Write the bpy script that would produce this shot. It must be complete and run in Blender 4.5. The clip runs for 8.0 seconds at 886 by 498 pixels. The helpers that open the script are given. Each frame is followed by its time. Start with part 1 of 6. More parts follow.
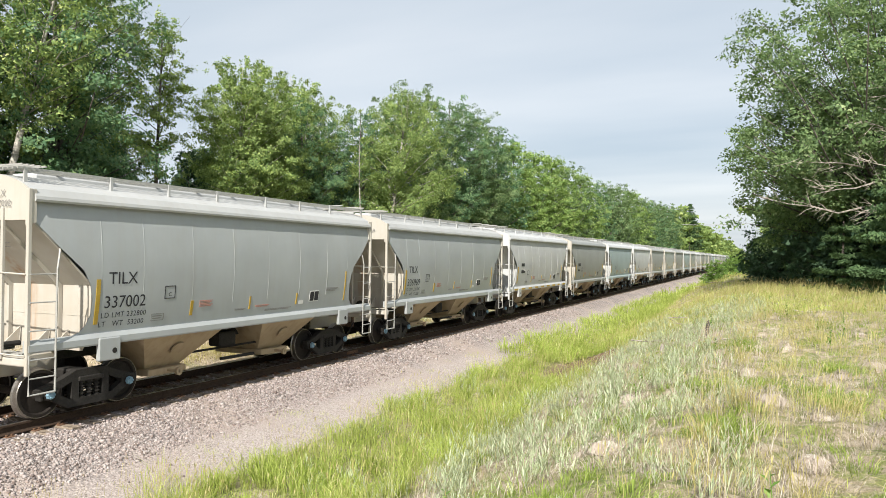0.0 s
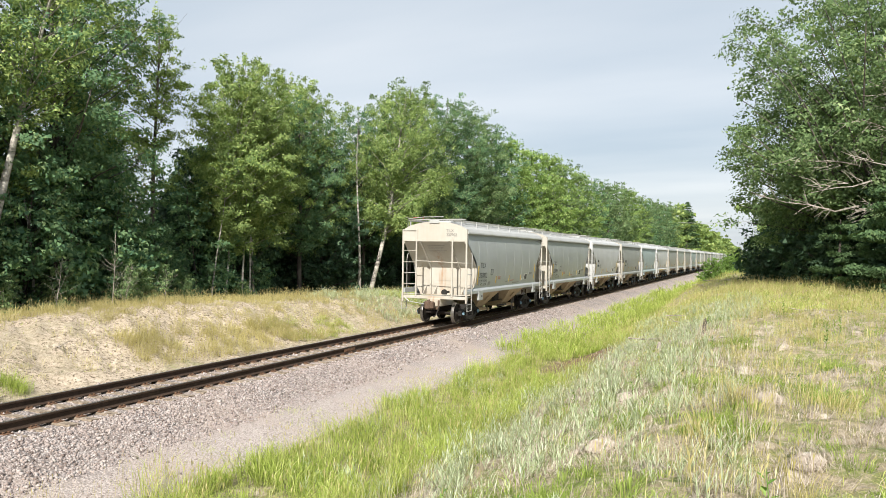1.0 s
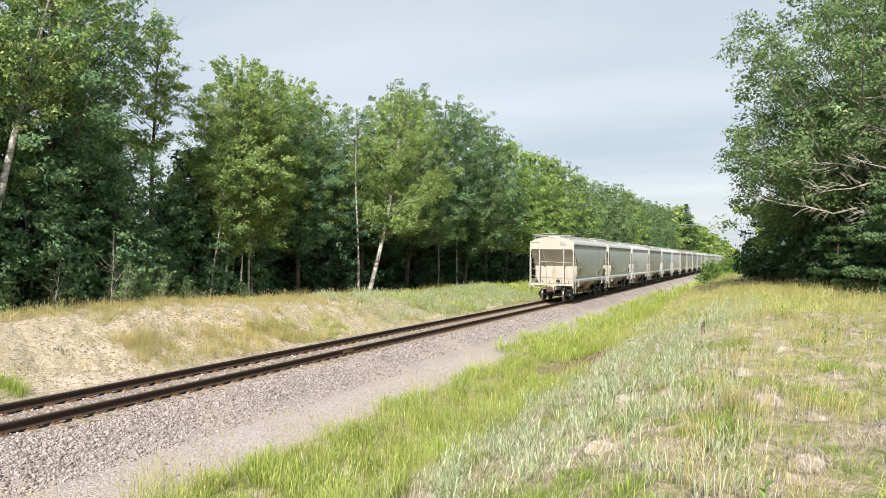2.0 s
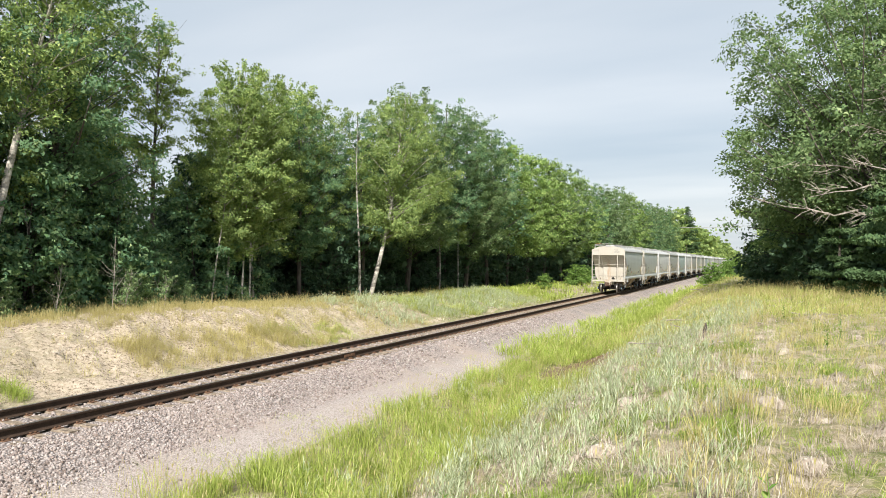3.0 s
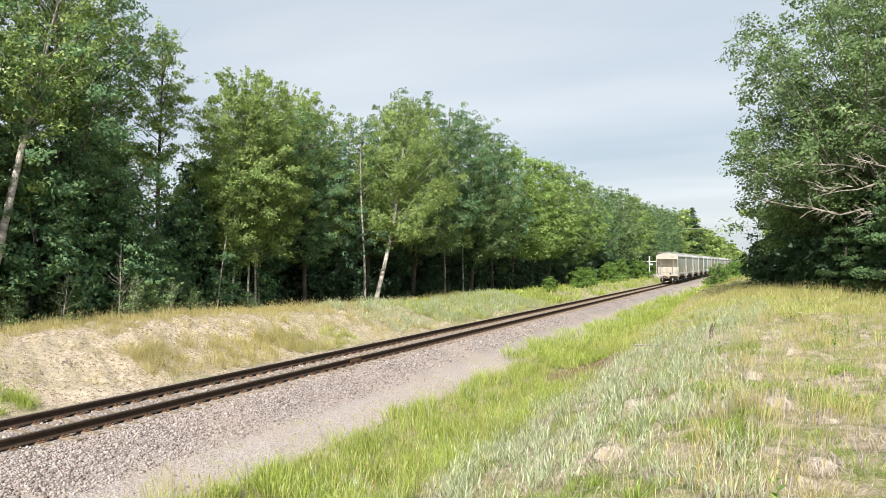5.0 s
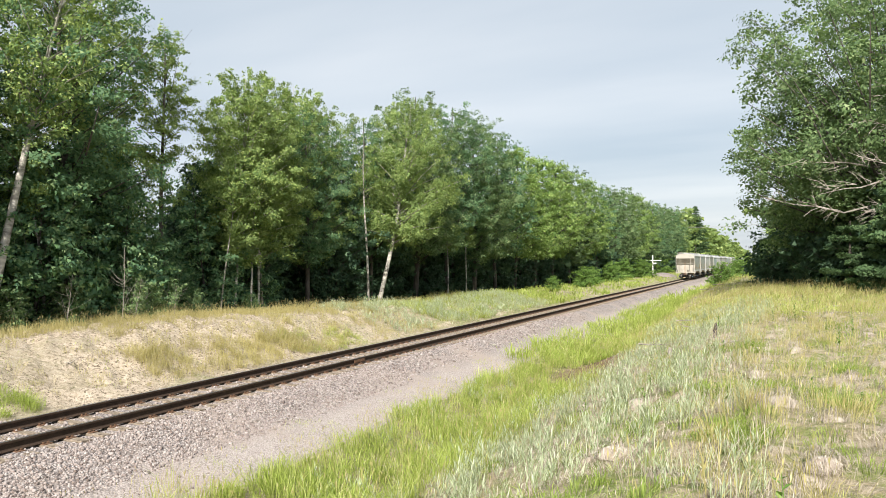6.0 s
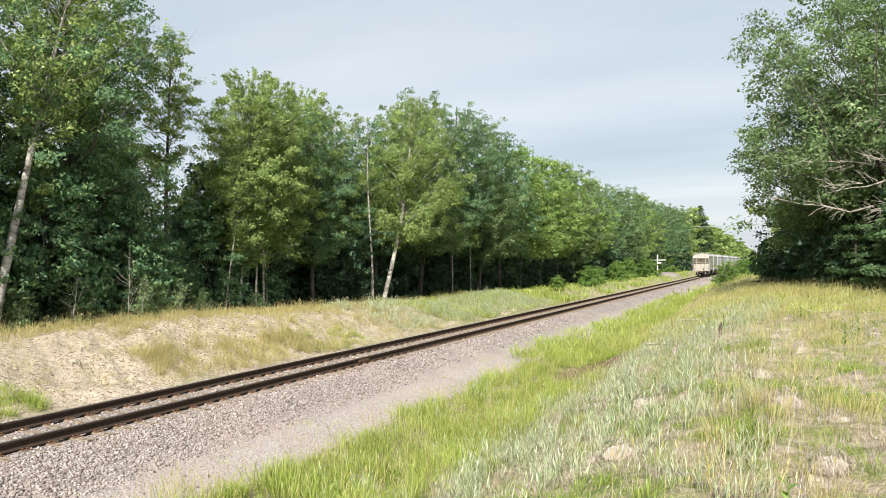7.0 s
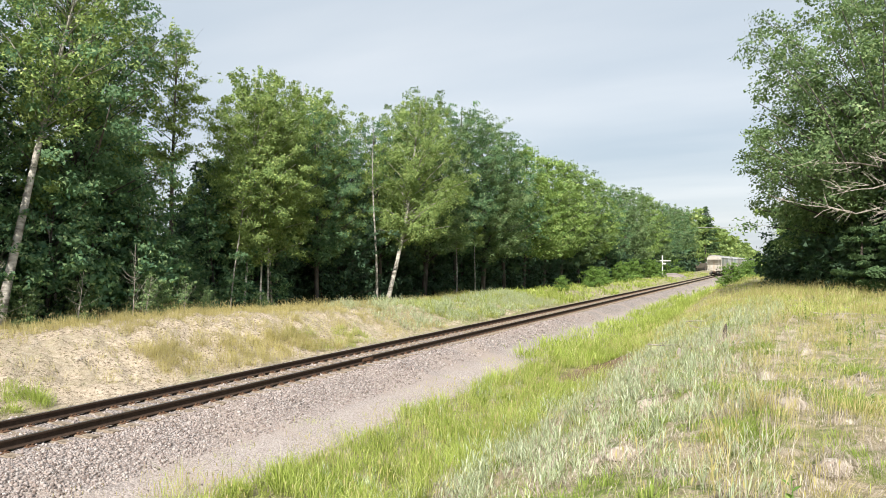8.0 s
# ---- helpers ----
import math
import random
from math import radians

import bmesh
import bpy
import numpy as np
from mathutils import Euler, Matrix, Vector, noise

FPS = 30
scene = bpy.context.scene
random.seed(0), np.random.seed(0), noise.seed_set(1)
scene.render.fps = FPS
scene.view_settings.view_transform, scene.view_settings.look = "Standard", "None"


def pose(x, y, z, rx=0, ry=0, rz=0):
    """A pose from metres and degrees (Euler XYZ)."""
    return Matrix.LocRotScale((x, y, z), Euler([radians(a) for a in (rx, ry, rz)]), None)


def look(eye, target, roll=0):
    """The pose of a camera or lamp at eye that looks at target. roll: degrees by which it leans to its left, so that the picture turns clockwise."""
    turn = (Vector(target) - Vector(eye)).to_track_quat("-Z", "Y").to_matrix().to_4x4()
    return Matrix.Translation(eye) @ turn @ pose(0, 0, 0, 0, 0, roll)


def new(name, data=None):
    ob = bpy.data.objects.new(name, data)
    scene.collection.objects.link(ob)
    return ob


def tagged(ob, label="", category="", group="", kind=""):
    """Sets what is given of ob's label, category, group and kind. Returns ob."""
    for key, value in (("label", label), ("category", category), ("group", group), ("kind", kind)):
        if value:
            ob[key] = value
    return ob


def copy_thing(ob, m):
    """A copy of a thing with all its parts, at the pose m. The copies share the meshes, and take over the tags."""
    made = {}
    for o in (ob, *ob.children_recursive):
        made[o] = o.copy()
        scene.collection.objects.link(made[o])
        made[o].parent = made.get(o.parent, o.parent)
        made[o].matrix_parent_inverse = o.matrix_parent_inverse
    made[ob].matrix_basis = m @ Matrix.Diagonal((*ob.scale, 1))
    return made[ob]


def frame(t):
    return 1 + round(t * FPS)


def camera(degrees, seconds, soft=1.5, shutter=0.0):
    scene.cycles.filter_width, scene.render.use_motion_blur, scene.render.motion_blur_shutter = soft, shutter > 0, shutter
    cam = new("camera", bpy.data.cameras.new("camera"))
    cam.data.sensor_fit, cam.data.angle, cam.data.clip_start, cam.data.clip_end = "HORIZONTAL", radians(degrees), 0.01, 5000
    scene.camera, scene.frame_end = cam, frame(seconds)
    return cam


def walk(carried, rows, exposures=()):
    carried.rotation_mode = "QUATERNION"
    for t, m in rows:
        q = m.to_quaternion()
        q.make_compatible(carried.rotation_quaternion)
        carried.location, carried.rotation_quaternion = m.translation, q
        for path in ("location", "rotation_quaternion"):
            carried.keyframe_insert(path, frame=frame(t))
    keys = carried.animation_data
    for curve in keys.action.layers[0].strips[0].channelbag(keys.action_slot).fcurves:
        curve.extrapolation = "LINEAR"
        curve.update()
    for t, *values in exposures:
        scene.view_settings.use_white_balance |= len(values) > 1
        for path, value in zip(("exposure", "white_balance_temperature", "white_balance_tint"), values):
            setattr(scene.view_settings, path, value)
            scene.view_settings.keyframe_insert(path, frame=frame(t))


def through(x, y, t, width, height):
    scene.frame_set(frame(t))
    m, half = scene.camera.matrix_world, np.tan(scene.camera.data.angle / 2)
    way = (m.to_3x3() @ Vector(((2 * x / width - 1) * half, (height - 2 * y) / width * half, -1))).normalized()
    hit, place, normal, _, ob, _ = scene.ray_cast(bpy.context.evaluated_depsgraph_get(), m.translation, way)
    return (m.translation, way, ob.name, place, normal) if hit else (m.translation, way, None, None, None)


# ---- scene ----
cam = camera(64.26, 8.0, soft=0.75)
EYE = Vector((12.98, 0.0, 3.09))


def aim(yaw, pitch, roll):
    a, b = radians(yaw), radians(pitch)
    return look(EYE, EYE + Vector((-math.sin(a) * math.cos(b), math.cos(a) * math.cos(b), math.sin(b))), roll)


# seconds, yaw to the left of the track's direction, pitch, roll
TURNS = [
    (0, 24.156, 0.589, 0.638),
    (0.5, 24.090, 0.460, 0.663),
    (1, 23.957, 0.404, 0.729),
    (1.5, 23.852, 0.431, 0.804),
    (3, 23.947, 0.824, 0.569),
    (3.5, 24.029, 0.958, 0.356),
    (4, 24.129, 1.081, 0.101),
    (4.5, 24.235, 1.127, 0.020),
    (6, 24.580, 1.148, -0.382),
    (6.5, 24.736, 1.143, -0.446),
    (7, 24.938, 1.116, -0.407),
    (7.5, 25.164, 1.091, -0.280),
    (8, 25.300, 1.079, -0.072),
]
walk(cam, [(t, aim(a, b, c)) for t, a, b, c in TURNS])

# ---------------------------------------------------------------- light
SUN = Vector((0.21, -1.0, 0.88)).normalized()
sun = new("sun", bpy.data.lights.new("sun", "SUN"))
sun.data.energy, sun.data.angle, sun.data.color = 5.3, radians(0.6), (1.0, 0.945, 0.85)
sun.matrix_basis = look(SUN * 100, (0, 0, 0))

world = bpy.data.worlds.new("sky")
scene.world = world
world.use_nodes = True


def sky():
    nt = world.node_tree
    nt.nodes.clear()
    out = nt.nodes.new("ShaderNodeOutputWorld")
    bg = nt.nodes.new("ShaderNodeBackground")
    tex = nt.nodes.new("ShaderNodeTexSky")
    tex.sky_type, tex.sun_disc = "NISHITA", False
    tex.sun_elevation = math.asin(SUN.z)
    tex.sun_rotation = math.atan2(SUN.x, SUN.y)
    tex.air_density, tex.dust_density, tex.ozone_density = 1.0, 2.0, 1.0
    # thin layered cloud, stretched along the horizon
    co = nt.nodes.new("ShaderNodeTexCoord")
    sep = nt.nodes.new("ShaderNodeSeparateXYZ")
    nt.links.new(co.outputs["Generated"], sep.inputs[0])
    up = nt.nodes.new("ShaderNodeMath")
    up.operation = "MAXIMUM"
    up.inputs[1].default_value = 0.0
    nt.links.new(sep.outputs[2], up.inputs[0])
    add = nt.nodes.new("ShaderNodeMath")
    add.operation = "ADD"
    add.inputs[1].default_value = 0.12
    nt.links.new(up.outputs[0], add.inputs[0])
    plane = nt.nodes.new("ShaderNodeVectorMath")
    plane.operation = "DIVIDE"
    three = nt.nodes.new("ShaderNodeCombineXYZ")
    for i in range(3):
        nt.links.new(add.outputs[0], three.inputs[i])
    nt.links.new(co.outputs["Generated"], plane.inputs[0])
    nt.links.new(three.outputs[0], plane.inputs[1])
    turn = nt.nodes.new("ShaderNodeMapping")
    turn.inputs["Rotation"].default_value = (0, 0, radians(-38))
    turn.inputs["Scale"].default_value = (0.55, 1.5, 0.4)
    nt.links.new(plane.outputs[0], turn.inputs[0])
    nz = nt.nodes.new("ShaderNodeTexNoise")
    nz.inputs["Scale"].default_value = 0.8
    nz.inputs["Detail"].default_value = 5
    nz.inputs["Roughness"].default_value = 0.45
    nt.links.new(turn.outputs[0], nz.inputs[0])
    ramp = nt.nodes.new("ShaderNodeValToRGB")
    ramp.color_ramp.elements[0].position, ramp.color_ramp.elements[0].color = 0.30, (4.35, 5.0, 5.6, 1)
    ramp.color_ramp.elements[1].position, ramp.color_ramp.elements[1].color = 0.72, (6.4, 6.7, 6.95, 1)
    nt.links.new(nz.outputs[0], ramp.inputs[0])
    mix = nt.nodes.new("ShaderNodeMix")
    mix.data_type = "RGBA"
    mix.inputs[0].default_value = 0.8
    nt.links.new(tex.outputs[0], mix.inputs[6])
    nt.links.new(ramp.outputs[0], mix.inputs[7])
    nt.links.new(mix.outputs[2], bg.inputs[0])
    bg.inputs[1].default_value = 0.10
    nt.links.new(bg.outputs[0], out.inputs[0])


sky()
scene.view_settings.exposure = 0.5

# ---------------------------------------------------------------- materials
class Net:
    """A node material under construction."""

    def __init__(self, name, rough=0.8, metal=0.0, spec=0.3):
        self.m = bpy.data.materials.new(name)
        self.m.use_nodes = True
        self.t = self.m.node_tree
        self.p = self.t.nodes["Principled BSDF"]
        self.p.inputs["Roughness"].default_value = rough
        self.p.inputs["Metallic"].default_value = metal
        self.p.inputs["Specular IOR Level"].default_value = spec

    def put(self, node, slot, v):
        if isinstance(v, bpy.types.NodeSocket):
            self.t.links.new(v, node.inputs[slot])
        elif v is not None:
            node.inputs[slot].default_value = v

    def pos(self):
        return self.t.nodes.new("ShaderNodeTexCoord").outputs["Object"]

    def world(self):
        return self.t.nodes.new("ShaderNodeNewGeometry").outputs["Position"]

    def axis(self, vec, i):
        n = self.t.nodes.new("ShaderNodeSeparateXYZ")
        self.put(n, 0, vec)
        return n.outputs[i]

    def scaled(self, vec, s):
        n = self.t.nodes.new("ShaderNodeMapping")
        self.put(n, 0, vec)
        n.inputs["Scale"].default_value = s
        return n.outputs[0]

    def noise(self, vec, scale, detail=4, rough=0.55):
        n = self.t.nodes.new("ShaderNodeTexNoise")
        self.put(n, 0, vec)
        n.inputs["Scale"].default_value, n.inputs["Detail"].default_value, n.inputs["Roughness"].default_value = scale, detail, rough
        return n.outputs[0]

    def cells(self, vec, scale, out="Color"):
        n = self.t.nodes.new("ShaderNodeTexVoronoi")
        self.put(n, 0, vec)
        n.inputs["Scale"].default_value = scale
        return n.outputs[out]

    def ramp(self, fac, *stops):
        n = self.t.nodes.new("ShaderNodeValToRGB")
        self.put(n, 0, fac)
        e = n.color_ramp.elements
        while len(e) < len(stops):
            e.new(0.5)
        for k, (at, c) in zip(e, stops):
            k.position = at
            k.color = (*c, 1) if len(c) == 3 else c
        return n.outputs[0]

    def step(self, v, lo, hi):
        n = self.t.nodes.new("ShaderNodeMapRange")
        self.put(n, 0, v)
        n.inputs[1].default_value, n.inputs[2].default_value = lo, hi
        return n.outputs[0]

    def mix(self, f, a, b, how="MIX"):
        n = self.t.nodes.new("ShaderNodeMix")
        n.data_type, n.blend_type = "RGBA", how
        for slot, v in ((0, f), (6, a), (7, b)):
            self.put(n, slot, (*v, 1) if isinstance(v, tuple) and len(v) == 3 else v)
        return n.outputs[2]

    def calc(self, op, a, b):
        n = self.t.nodes.new("ShaderNodeMath")
        n.operation = op
        self.put(n, 0, a)
        self.put(n, 1, b)
        return n.outputs[0]

    def bump(self, h, dist=0.01, strength=0.6):
        n = self.t.nodes.new("ShaderNodeBump")
        n.inputs["Distance"].default_value, n.inputs["Strength"].default_value = dist, strength
        self.put(n, "Height", h)
        self.t.links.new(n.outputs[0], self.p.inputs["Normal"])

    def island(self):
        return self.t.nodes.new("ShaderNodeNewGeometry").outputs["Random Per Island"]

    def random(self):
        return self.t.nodes.new("ShaderNodeObjectInfo").outputs["Random"]

    def done(self, color):
        self.put(self.p, "Base Color", (*color, 1) if isinstance(color, tuple) and len(color) == 3 else color)
        return self.m


def paint_mat(name, base, dirt=(0.30, 0.24, 0.17), amount=0.5, rough=0.5):
    n = Net(name, rough, 0, 0.35)
    p = n.pos()
    streak = n.noise(n.scaled(p, (2.5, 2.5, 0.22)), 2.4, 6)
    blot = n.noise(p, 0.9, 4)
    low = n.step(n.axis(p, 2), 3.2, 0.9)
    f = n.calc("MULTIPLY", n.step(streak, 0.46, 0.74), amount)
    f = n.calc("ADD", f, n.calc("MULTIPLY", n.calc("MULTIPLY", low, n.step(blot, 0.3, 0.75)), amount * 0.6))
    shade = n.mix(n.step(blot, 0.3, 0.7), base, tuple(c * 0.88 for c in base))
    n.bump(n.noise(p, 1.6, 3), 0.02, 0.25)
    return n.done(n.mix(f, shade, dirt))


def plain_mat(name, base, var=0.15, scale=6.0, rough=0.7, metal=0.0, bump=0.004, spec=0.3):
    n = Net(name, rough, metal, spec)
    p = n.pos()
    a = n.noise(p, scale, 6)
    b = n.noise(p, scale * 7, 3)
    c = n.mix(n.step(a, 0.3, 0.7), tuple(x * (1 - var) for x in base), tuple(min(1, x * (1 + var)) for x in base))
    c = n.mix(n.step(b, 0.35, 0.8), c, tuple(x * (1 - 2 * var) for x in base))
    n.bump(b, bump, 0.5)
    return n.done(c)


def leaf_mat(name, dark, light, pale=None, through=0.34):
    """Foliage: colour from leaf to leaf, some light passes through."""
    n = Net(name, 0.6, 0, 0.22)
    r = n.island()
    c = n.ramp(r, (0.0, dark), (0.75, light), (1.0, pale or light))
    big = n.noise(n.world(), 0.35, 3)
    c = n.mix(n.step(big, 0.3, 0.75), c, tuple(0.62 * x for x in light))
    n.put(n.p, "Base Color", c)
    tr = n.t.nodes.new("ShaderNodeBsdfTranslucent")
    n.put(tr, 0, n.mix(1.0, c, (1.0, 1.0, 0.55), "MULTIPLY"))
    mx = n.t.nodes.new("ShaderNodeMixShader")
    mx.inputs[0].default_value = through
    n.t.links.new(n.p.outputs[0], mx.inputs[1])
    n.t.links.new(tr.outputs[0], mx.inputs[2])
    n.t.links.new(mx.outputs[0], n.t.nodes["Material Output"].inputs[0])
    return n.m


def bark_mat(name, a, b, scale=5.0, stretch=0.25):
    n = Net(name, 0.9)
    p = n.scaled(n.pos(), (1, 1, stretch))
    h = n.noise(p, scale, 7, 0.65)
    n.bump(h, 0.03, 0.8)
    return n.done(n.ramp(h, (0.35, a), (0.62, b)))


def ballast_mat():
    n = Net("ballast_gravel", 0.9)
    w = n.world()
    stone = n.cells(w, 22)
    tone = n.axis(stone, 0)
    c = n.ramp(tone, (0.0, (0.29, 0.25, 0.24)), (0.45, (0.41, 0.36, 0.345)), (1.0, (0.52, 0.475, 0.465)))
    gap = n.cells(w, 22, "Distance")
    # shade in the crevices between stones is painted as a darker colour
    c = n.mix(n.step(gap, 0.30, 0.65), c, (0.15, 0.128, 0.12))
    fine = n.noise(w, 60, 3)
    road = n.step(n.calc("ADD", n.axis(w, 0), n.calc("MULTIPLY", n.noise(w, 0.6, 4), 1.2)), 2.9, 3.9)
    grit = n.axis(n.cells(w, 48), 0)
    fine = n.calc("ADD", n.calc("MULTIPLY", fine, 0.5), n.calc("MULTIPLY", grit, 0.5))
    dust = n.ramp(fine, (0.25, (0.20, 0.17, 0.155)), (0.45, (0.36, 0.312, 0.29)), (0.75, (0.50, 0.445, 0.42)))
    c = n.mix(road, c, dust)
    c = n.mix(n.step(n.noise(w, 0.45, 5), 0.45, 0.75), c, (0.38, 0.315, 0.275))
    n.bump(gap, -0.03, 0.7)
    return n.done(c)


def ground_mat():
    n = Net("soil_and_thatch", 0.95)
    w = n.world()
    x, y = n.axis(w, 0), n.axis(w, 1)
    big, mid, fine = n.noise(w, 0.5, 4), n.noise(w, 2.2, 5), n.noise(w, 22, 5)
    tiny = n.noise(n.scaled(w, (1, 1, 0.3)), 70, 3, 0.7)
    thatch = n.ramp(mid, (0.32, (0.13, 0.19, 0.04)), (0.46, (0.22, 0.25, 0.08)), (0.54, (0.32, 0.265, 0.18)), (0.66, (0.58, 0.50, 0.40)))
    thatch = n.mix(n.step(n.noise(w, 9, 5, 0.7), 0.46, 0.66), thatch, (0.50, 0.42, 0.32))
    thatch = n.mix(n.step(tiny, 0.48, 0.66), thatch, (0.22, 0.20, 0.10))
    lump = n.noise(w, 7, 7, 0.75)
    sand = n.mix(n.step(n.noise(w, 2.6, 6, 0.7), 0.52, 0.72), n.ramp(lump, (0.32, (0.21, 0.16, 0.11)), (0.42, (0.46, 0.38, 0.29)), (0.62, (0.66, 0.56, 0.45))), (0.34, 0.29, 0.20))
    # dark flecks paint the shade of small pits and cracks into the sand
    sand = n.mix(n.step(n.noise(w, 10, 6, 0.75), 0.51, 0.60), sand, (0.135, 0.10, 0.065))
    left = n.step(n.calc("ADD", x, n.calc("MULTIPLY", big, 2.0)), -1.0, -1.8)
    near = n.step(n.calc("ADD", y, n.calc("MULTIPLY", mid, 16.0)), 46.0, 30.0)
    bare = n.step(n.calc("ADD", n.calc("MULTIPLY", big, 0.5), n.calc("MULTIPLY", mid, 0.5)), 0.64, 0.50)
    f = n.calc("MULTIPLY", n.calc("MULTIPLY", left, near), bare)
    # ground turns darker brown to the left of about x = -10
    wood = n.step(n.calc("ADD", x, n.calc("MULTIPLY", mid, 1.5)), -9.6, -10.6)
    c = n.mix(f, thatch, sand)
    for cx, cy, rx, ry in ((7.5, 24.5, 1.4, 4.2), (7.6, 9.4, 0.5, 0.6)):
        dx = n.calc("DIVIDE", n.calc("SUBTRACT", x, cx), rx)
        dy = n.calc("DIVIDE", n.calc("SUBTRACT", y, cy), ry)
        d = n.calc("ADD", n.calc("ADD", n.calc("MULTIPLY", dx, dx), n.calc("MULTIPLY", dy, dy)), mid)
        c = n.mix(n.step(d, 1.6, 0.9), c, n.ramp(fine, (0.3, (0.10, 0.065, 0.035)), (0.7, (0.26, 0.18, 0.11))))
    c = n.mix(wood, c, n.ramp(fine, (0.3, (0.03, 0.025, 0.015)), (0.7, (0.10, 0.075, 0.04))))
    n.bump(n.calc("ADD", n.calc("ADD", n.calc("MULTIPLY", fine, 0.5), mid), n.calc("MULTIPLY", lump, 1.2)), 0.08, 0.8)
    return n.done(c)


GROUND, BALLAST = ground_mat(), ballast_mat()
GREY = paint_mat("grey_car_paint", (0.37, 0.395, 0.405), amount=0.10, rough=0.36)
ROOF_GREY = paint_mat("chalky_roof_paint", (0.43, 0.44, 0.44), amount=0.15)


def end_mat():
    """Cream car end with rust that has run down near the middle."""
    n = Net("dusty_cream_end_paint", 0.6, 0, 0.3)
    p = n.pos()
    streak = n.noise(n.scaled(p, (3.0, 3.0, 0.25)), 2.6, 6)
    blot = n.noise(p, 1.1, 4)
    base = n.mix(n.step(blot, 0.3, 0.7), (0.475, 0.462, 0.425), (0.43, 0.405, 0.355))
    f = n.calc("MULTIPLY", n.step(streak, 0.48, 0.75), 0.14)
    low = n.calc("MULTIPLY", n.step(n.axis(p, 2), 2.7, 1.2), n.calc("MULTIPLY", n.step(blot, 0.3, 0.7), 0.35))
    base = n.mix(n.calc("ADD", f, low), base, (0.36, 0.255, 0.15))
    x = n.calc("ADD", n.axis(p, 0), n.calc("MULTIPLY", n.noise(n.scaled(p, (1, 1, 0.4)), 3.0, 4), 0.5))
    run = n.calc("MULTIPLY", n.step(n.calc("ABSOLUTE", n.calc("SUBTRACT", x, 0.12), 0.0), 0.22, 0.0), n.step(streak, 0.36, 0.62))
    base = n.mix(n.calc("MULTIPLY", n.calc("MULTIPLY", run, n.step(n.axis(p, 2), 3.5, 2.5)), 0.85), base, (0.33, 0.17, 0.07))
    n.bump(blot, 0.02, 0.25)
    return n.done(base)


END_CREAM = end_mat()
WHITE = paint_mat("white_car_paint", (0.52, 0.535, 0.545), amount=0.15)
DARK_GREY = paint_mat("dull_grey_car_paint", (0.31, 0.325, 0.32), amount=0.2)
TEAL = paint_mat("pale_teal_car_paint", (0.33, 0.405, 0.42), amount=0.15)
HOPPER_TAN = paint_mat("dusty_hopper_paint", (0.46, 0.37, 0.25), (0.24, 0.16, 0.09), 0.35, 0.8)
STEEL_DARK = plain_mat("grimy_black_steel", (0.028, 0.026, 0.024), 0.3, 5, 0.75, 0.0)
TREAD = plain_mat("worn_wheel_steel", (0.30, 0.28, 0.26), 0.2, 8, 0.38, 0.85)
WHEEL = plain_mat("brown_wheel_steel", (0.028, 0.023, 0.020), 0.3, 6, 0.8, 0.1)
CAP_BLUE = plain_mat("blue_bearing_cap", (0.20, 0.33, 0.42), 0.15, 9, 0.6)
GALV = plain_mat("galvanised_steel", (0.46, 0.46, 0.44), 0.12, 7, 0.5, 0.3)
RAIL_SIDE = plain_mat("rusty_rail_steel", (0.060, 0.038, 0.026), 0.35, 9, 0.85)
RAIL_TOP = plain_mat("polished_rail_head", (0.42, 0.40, 0.38), 0.1, 5, 0.28, 0.9)
RUST = plain_mat("orange_rust", (0.17, 0.095, 0.058), 0.35, 14, 0.9)
TIE = bark_mat("weathered_tie_wood", (0.10, 0.075, 0.055), (0.33, 0.27, 0.21), 9, 1.0)
YELLOW = plain_mat("yellow_reflector", (0.46, 0.31, 0.05), 0.15, 12, 0.45)
INK = plain_mat("black_lettering", (0.03, 0.03, 0.035), 0.1, 9, 0.6)
FADED_INK = plain_mat("faded_grey_lettering", (0.24, 0.235, 0.225), 0.1, 9, 0.7)
RED_INK = plain_mat("faded_red_lettering", (0.45, 0.24, 0.20), 0.1, 9, 0.6)
DECAL = plain_mat("white_decal", (0.72, 0.72, 0.70), 0.05, 9, 0.6)
RED = plain_mat("red_brake_step", (0.45, 0.10, 0.07), 0.2, 9, 0.6)
SIGN_WHITE = plain_mat("white_sign_paint", (0.78, 0.78, 0.76), 0.06, 5, 0.6)
BARK = bark_mat("grey_brown_bark", (0.035, 0.030, 0.026), (0.14, 0.12, 0.105))
BIRCH = bark_mat("white_birch_bark", (0.13, 0.115, 0.10), (0.54, 0.51, 0.46), 2.2, 2.2)
DEAD = bark_mat("bleached_dead_wood", (0.20, 0.17, 0.145), (0.46, 0.42, 0.37), 6)
LEAF_A = leaf_mat("maple_leaves", (0.050, 0.130, 0.085), (0.18, 0.32, 0.15), (0.46, 0.59, 0.29))
LEAF_B = leaf_mat("birch_leaves", (0.10, 0.18, 0.07), (0.32, 0.44, 0.14), (0.63, 0.70, 0.28))
LEAF_C = leaf_mat("oak_leaves", (0.075, 0.145, 0.060), (0.22, 0.33, 0.14), (0.44, 0.53, 0.28))
# forest shade painted in: a darker leaf colour for inner and low trees
SHADE_LEAF = leaf_mat("alder_leaves", (0.032, 0.078, 0.045), (0.085, 0.155, 0.085), (0.17, 0.26, 0.15), 0.25)
LEAF_D = leaf_mat("beech_leaves", (0.10, 0.19, 0.06), (0.31, 0.455, 0.13), (0.56, 0.66, 0.26))
NEEDLE = leaf_mat("pine_needles", (0.05, 0.11, 0.05), (0.12, 0.205, 0.085), (0.20, 0.29, 0.13), 0.25)
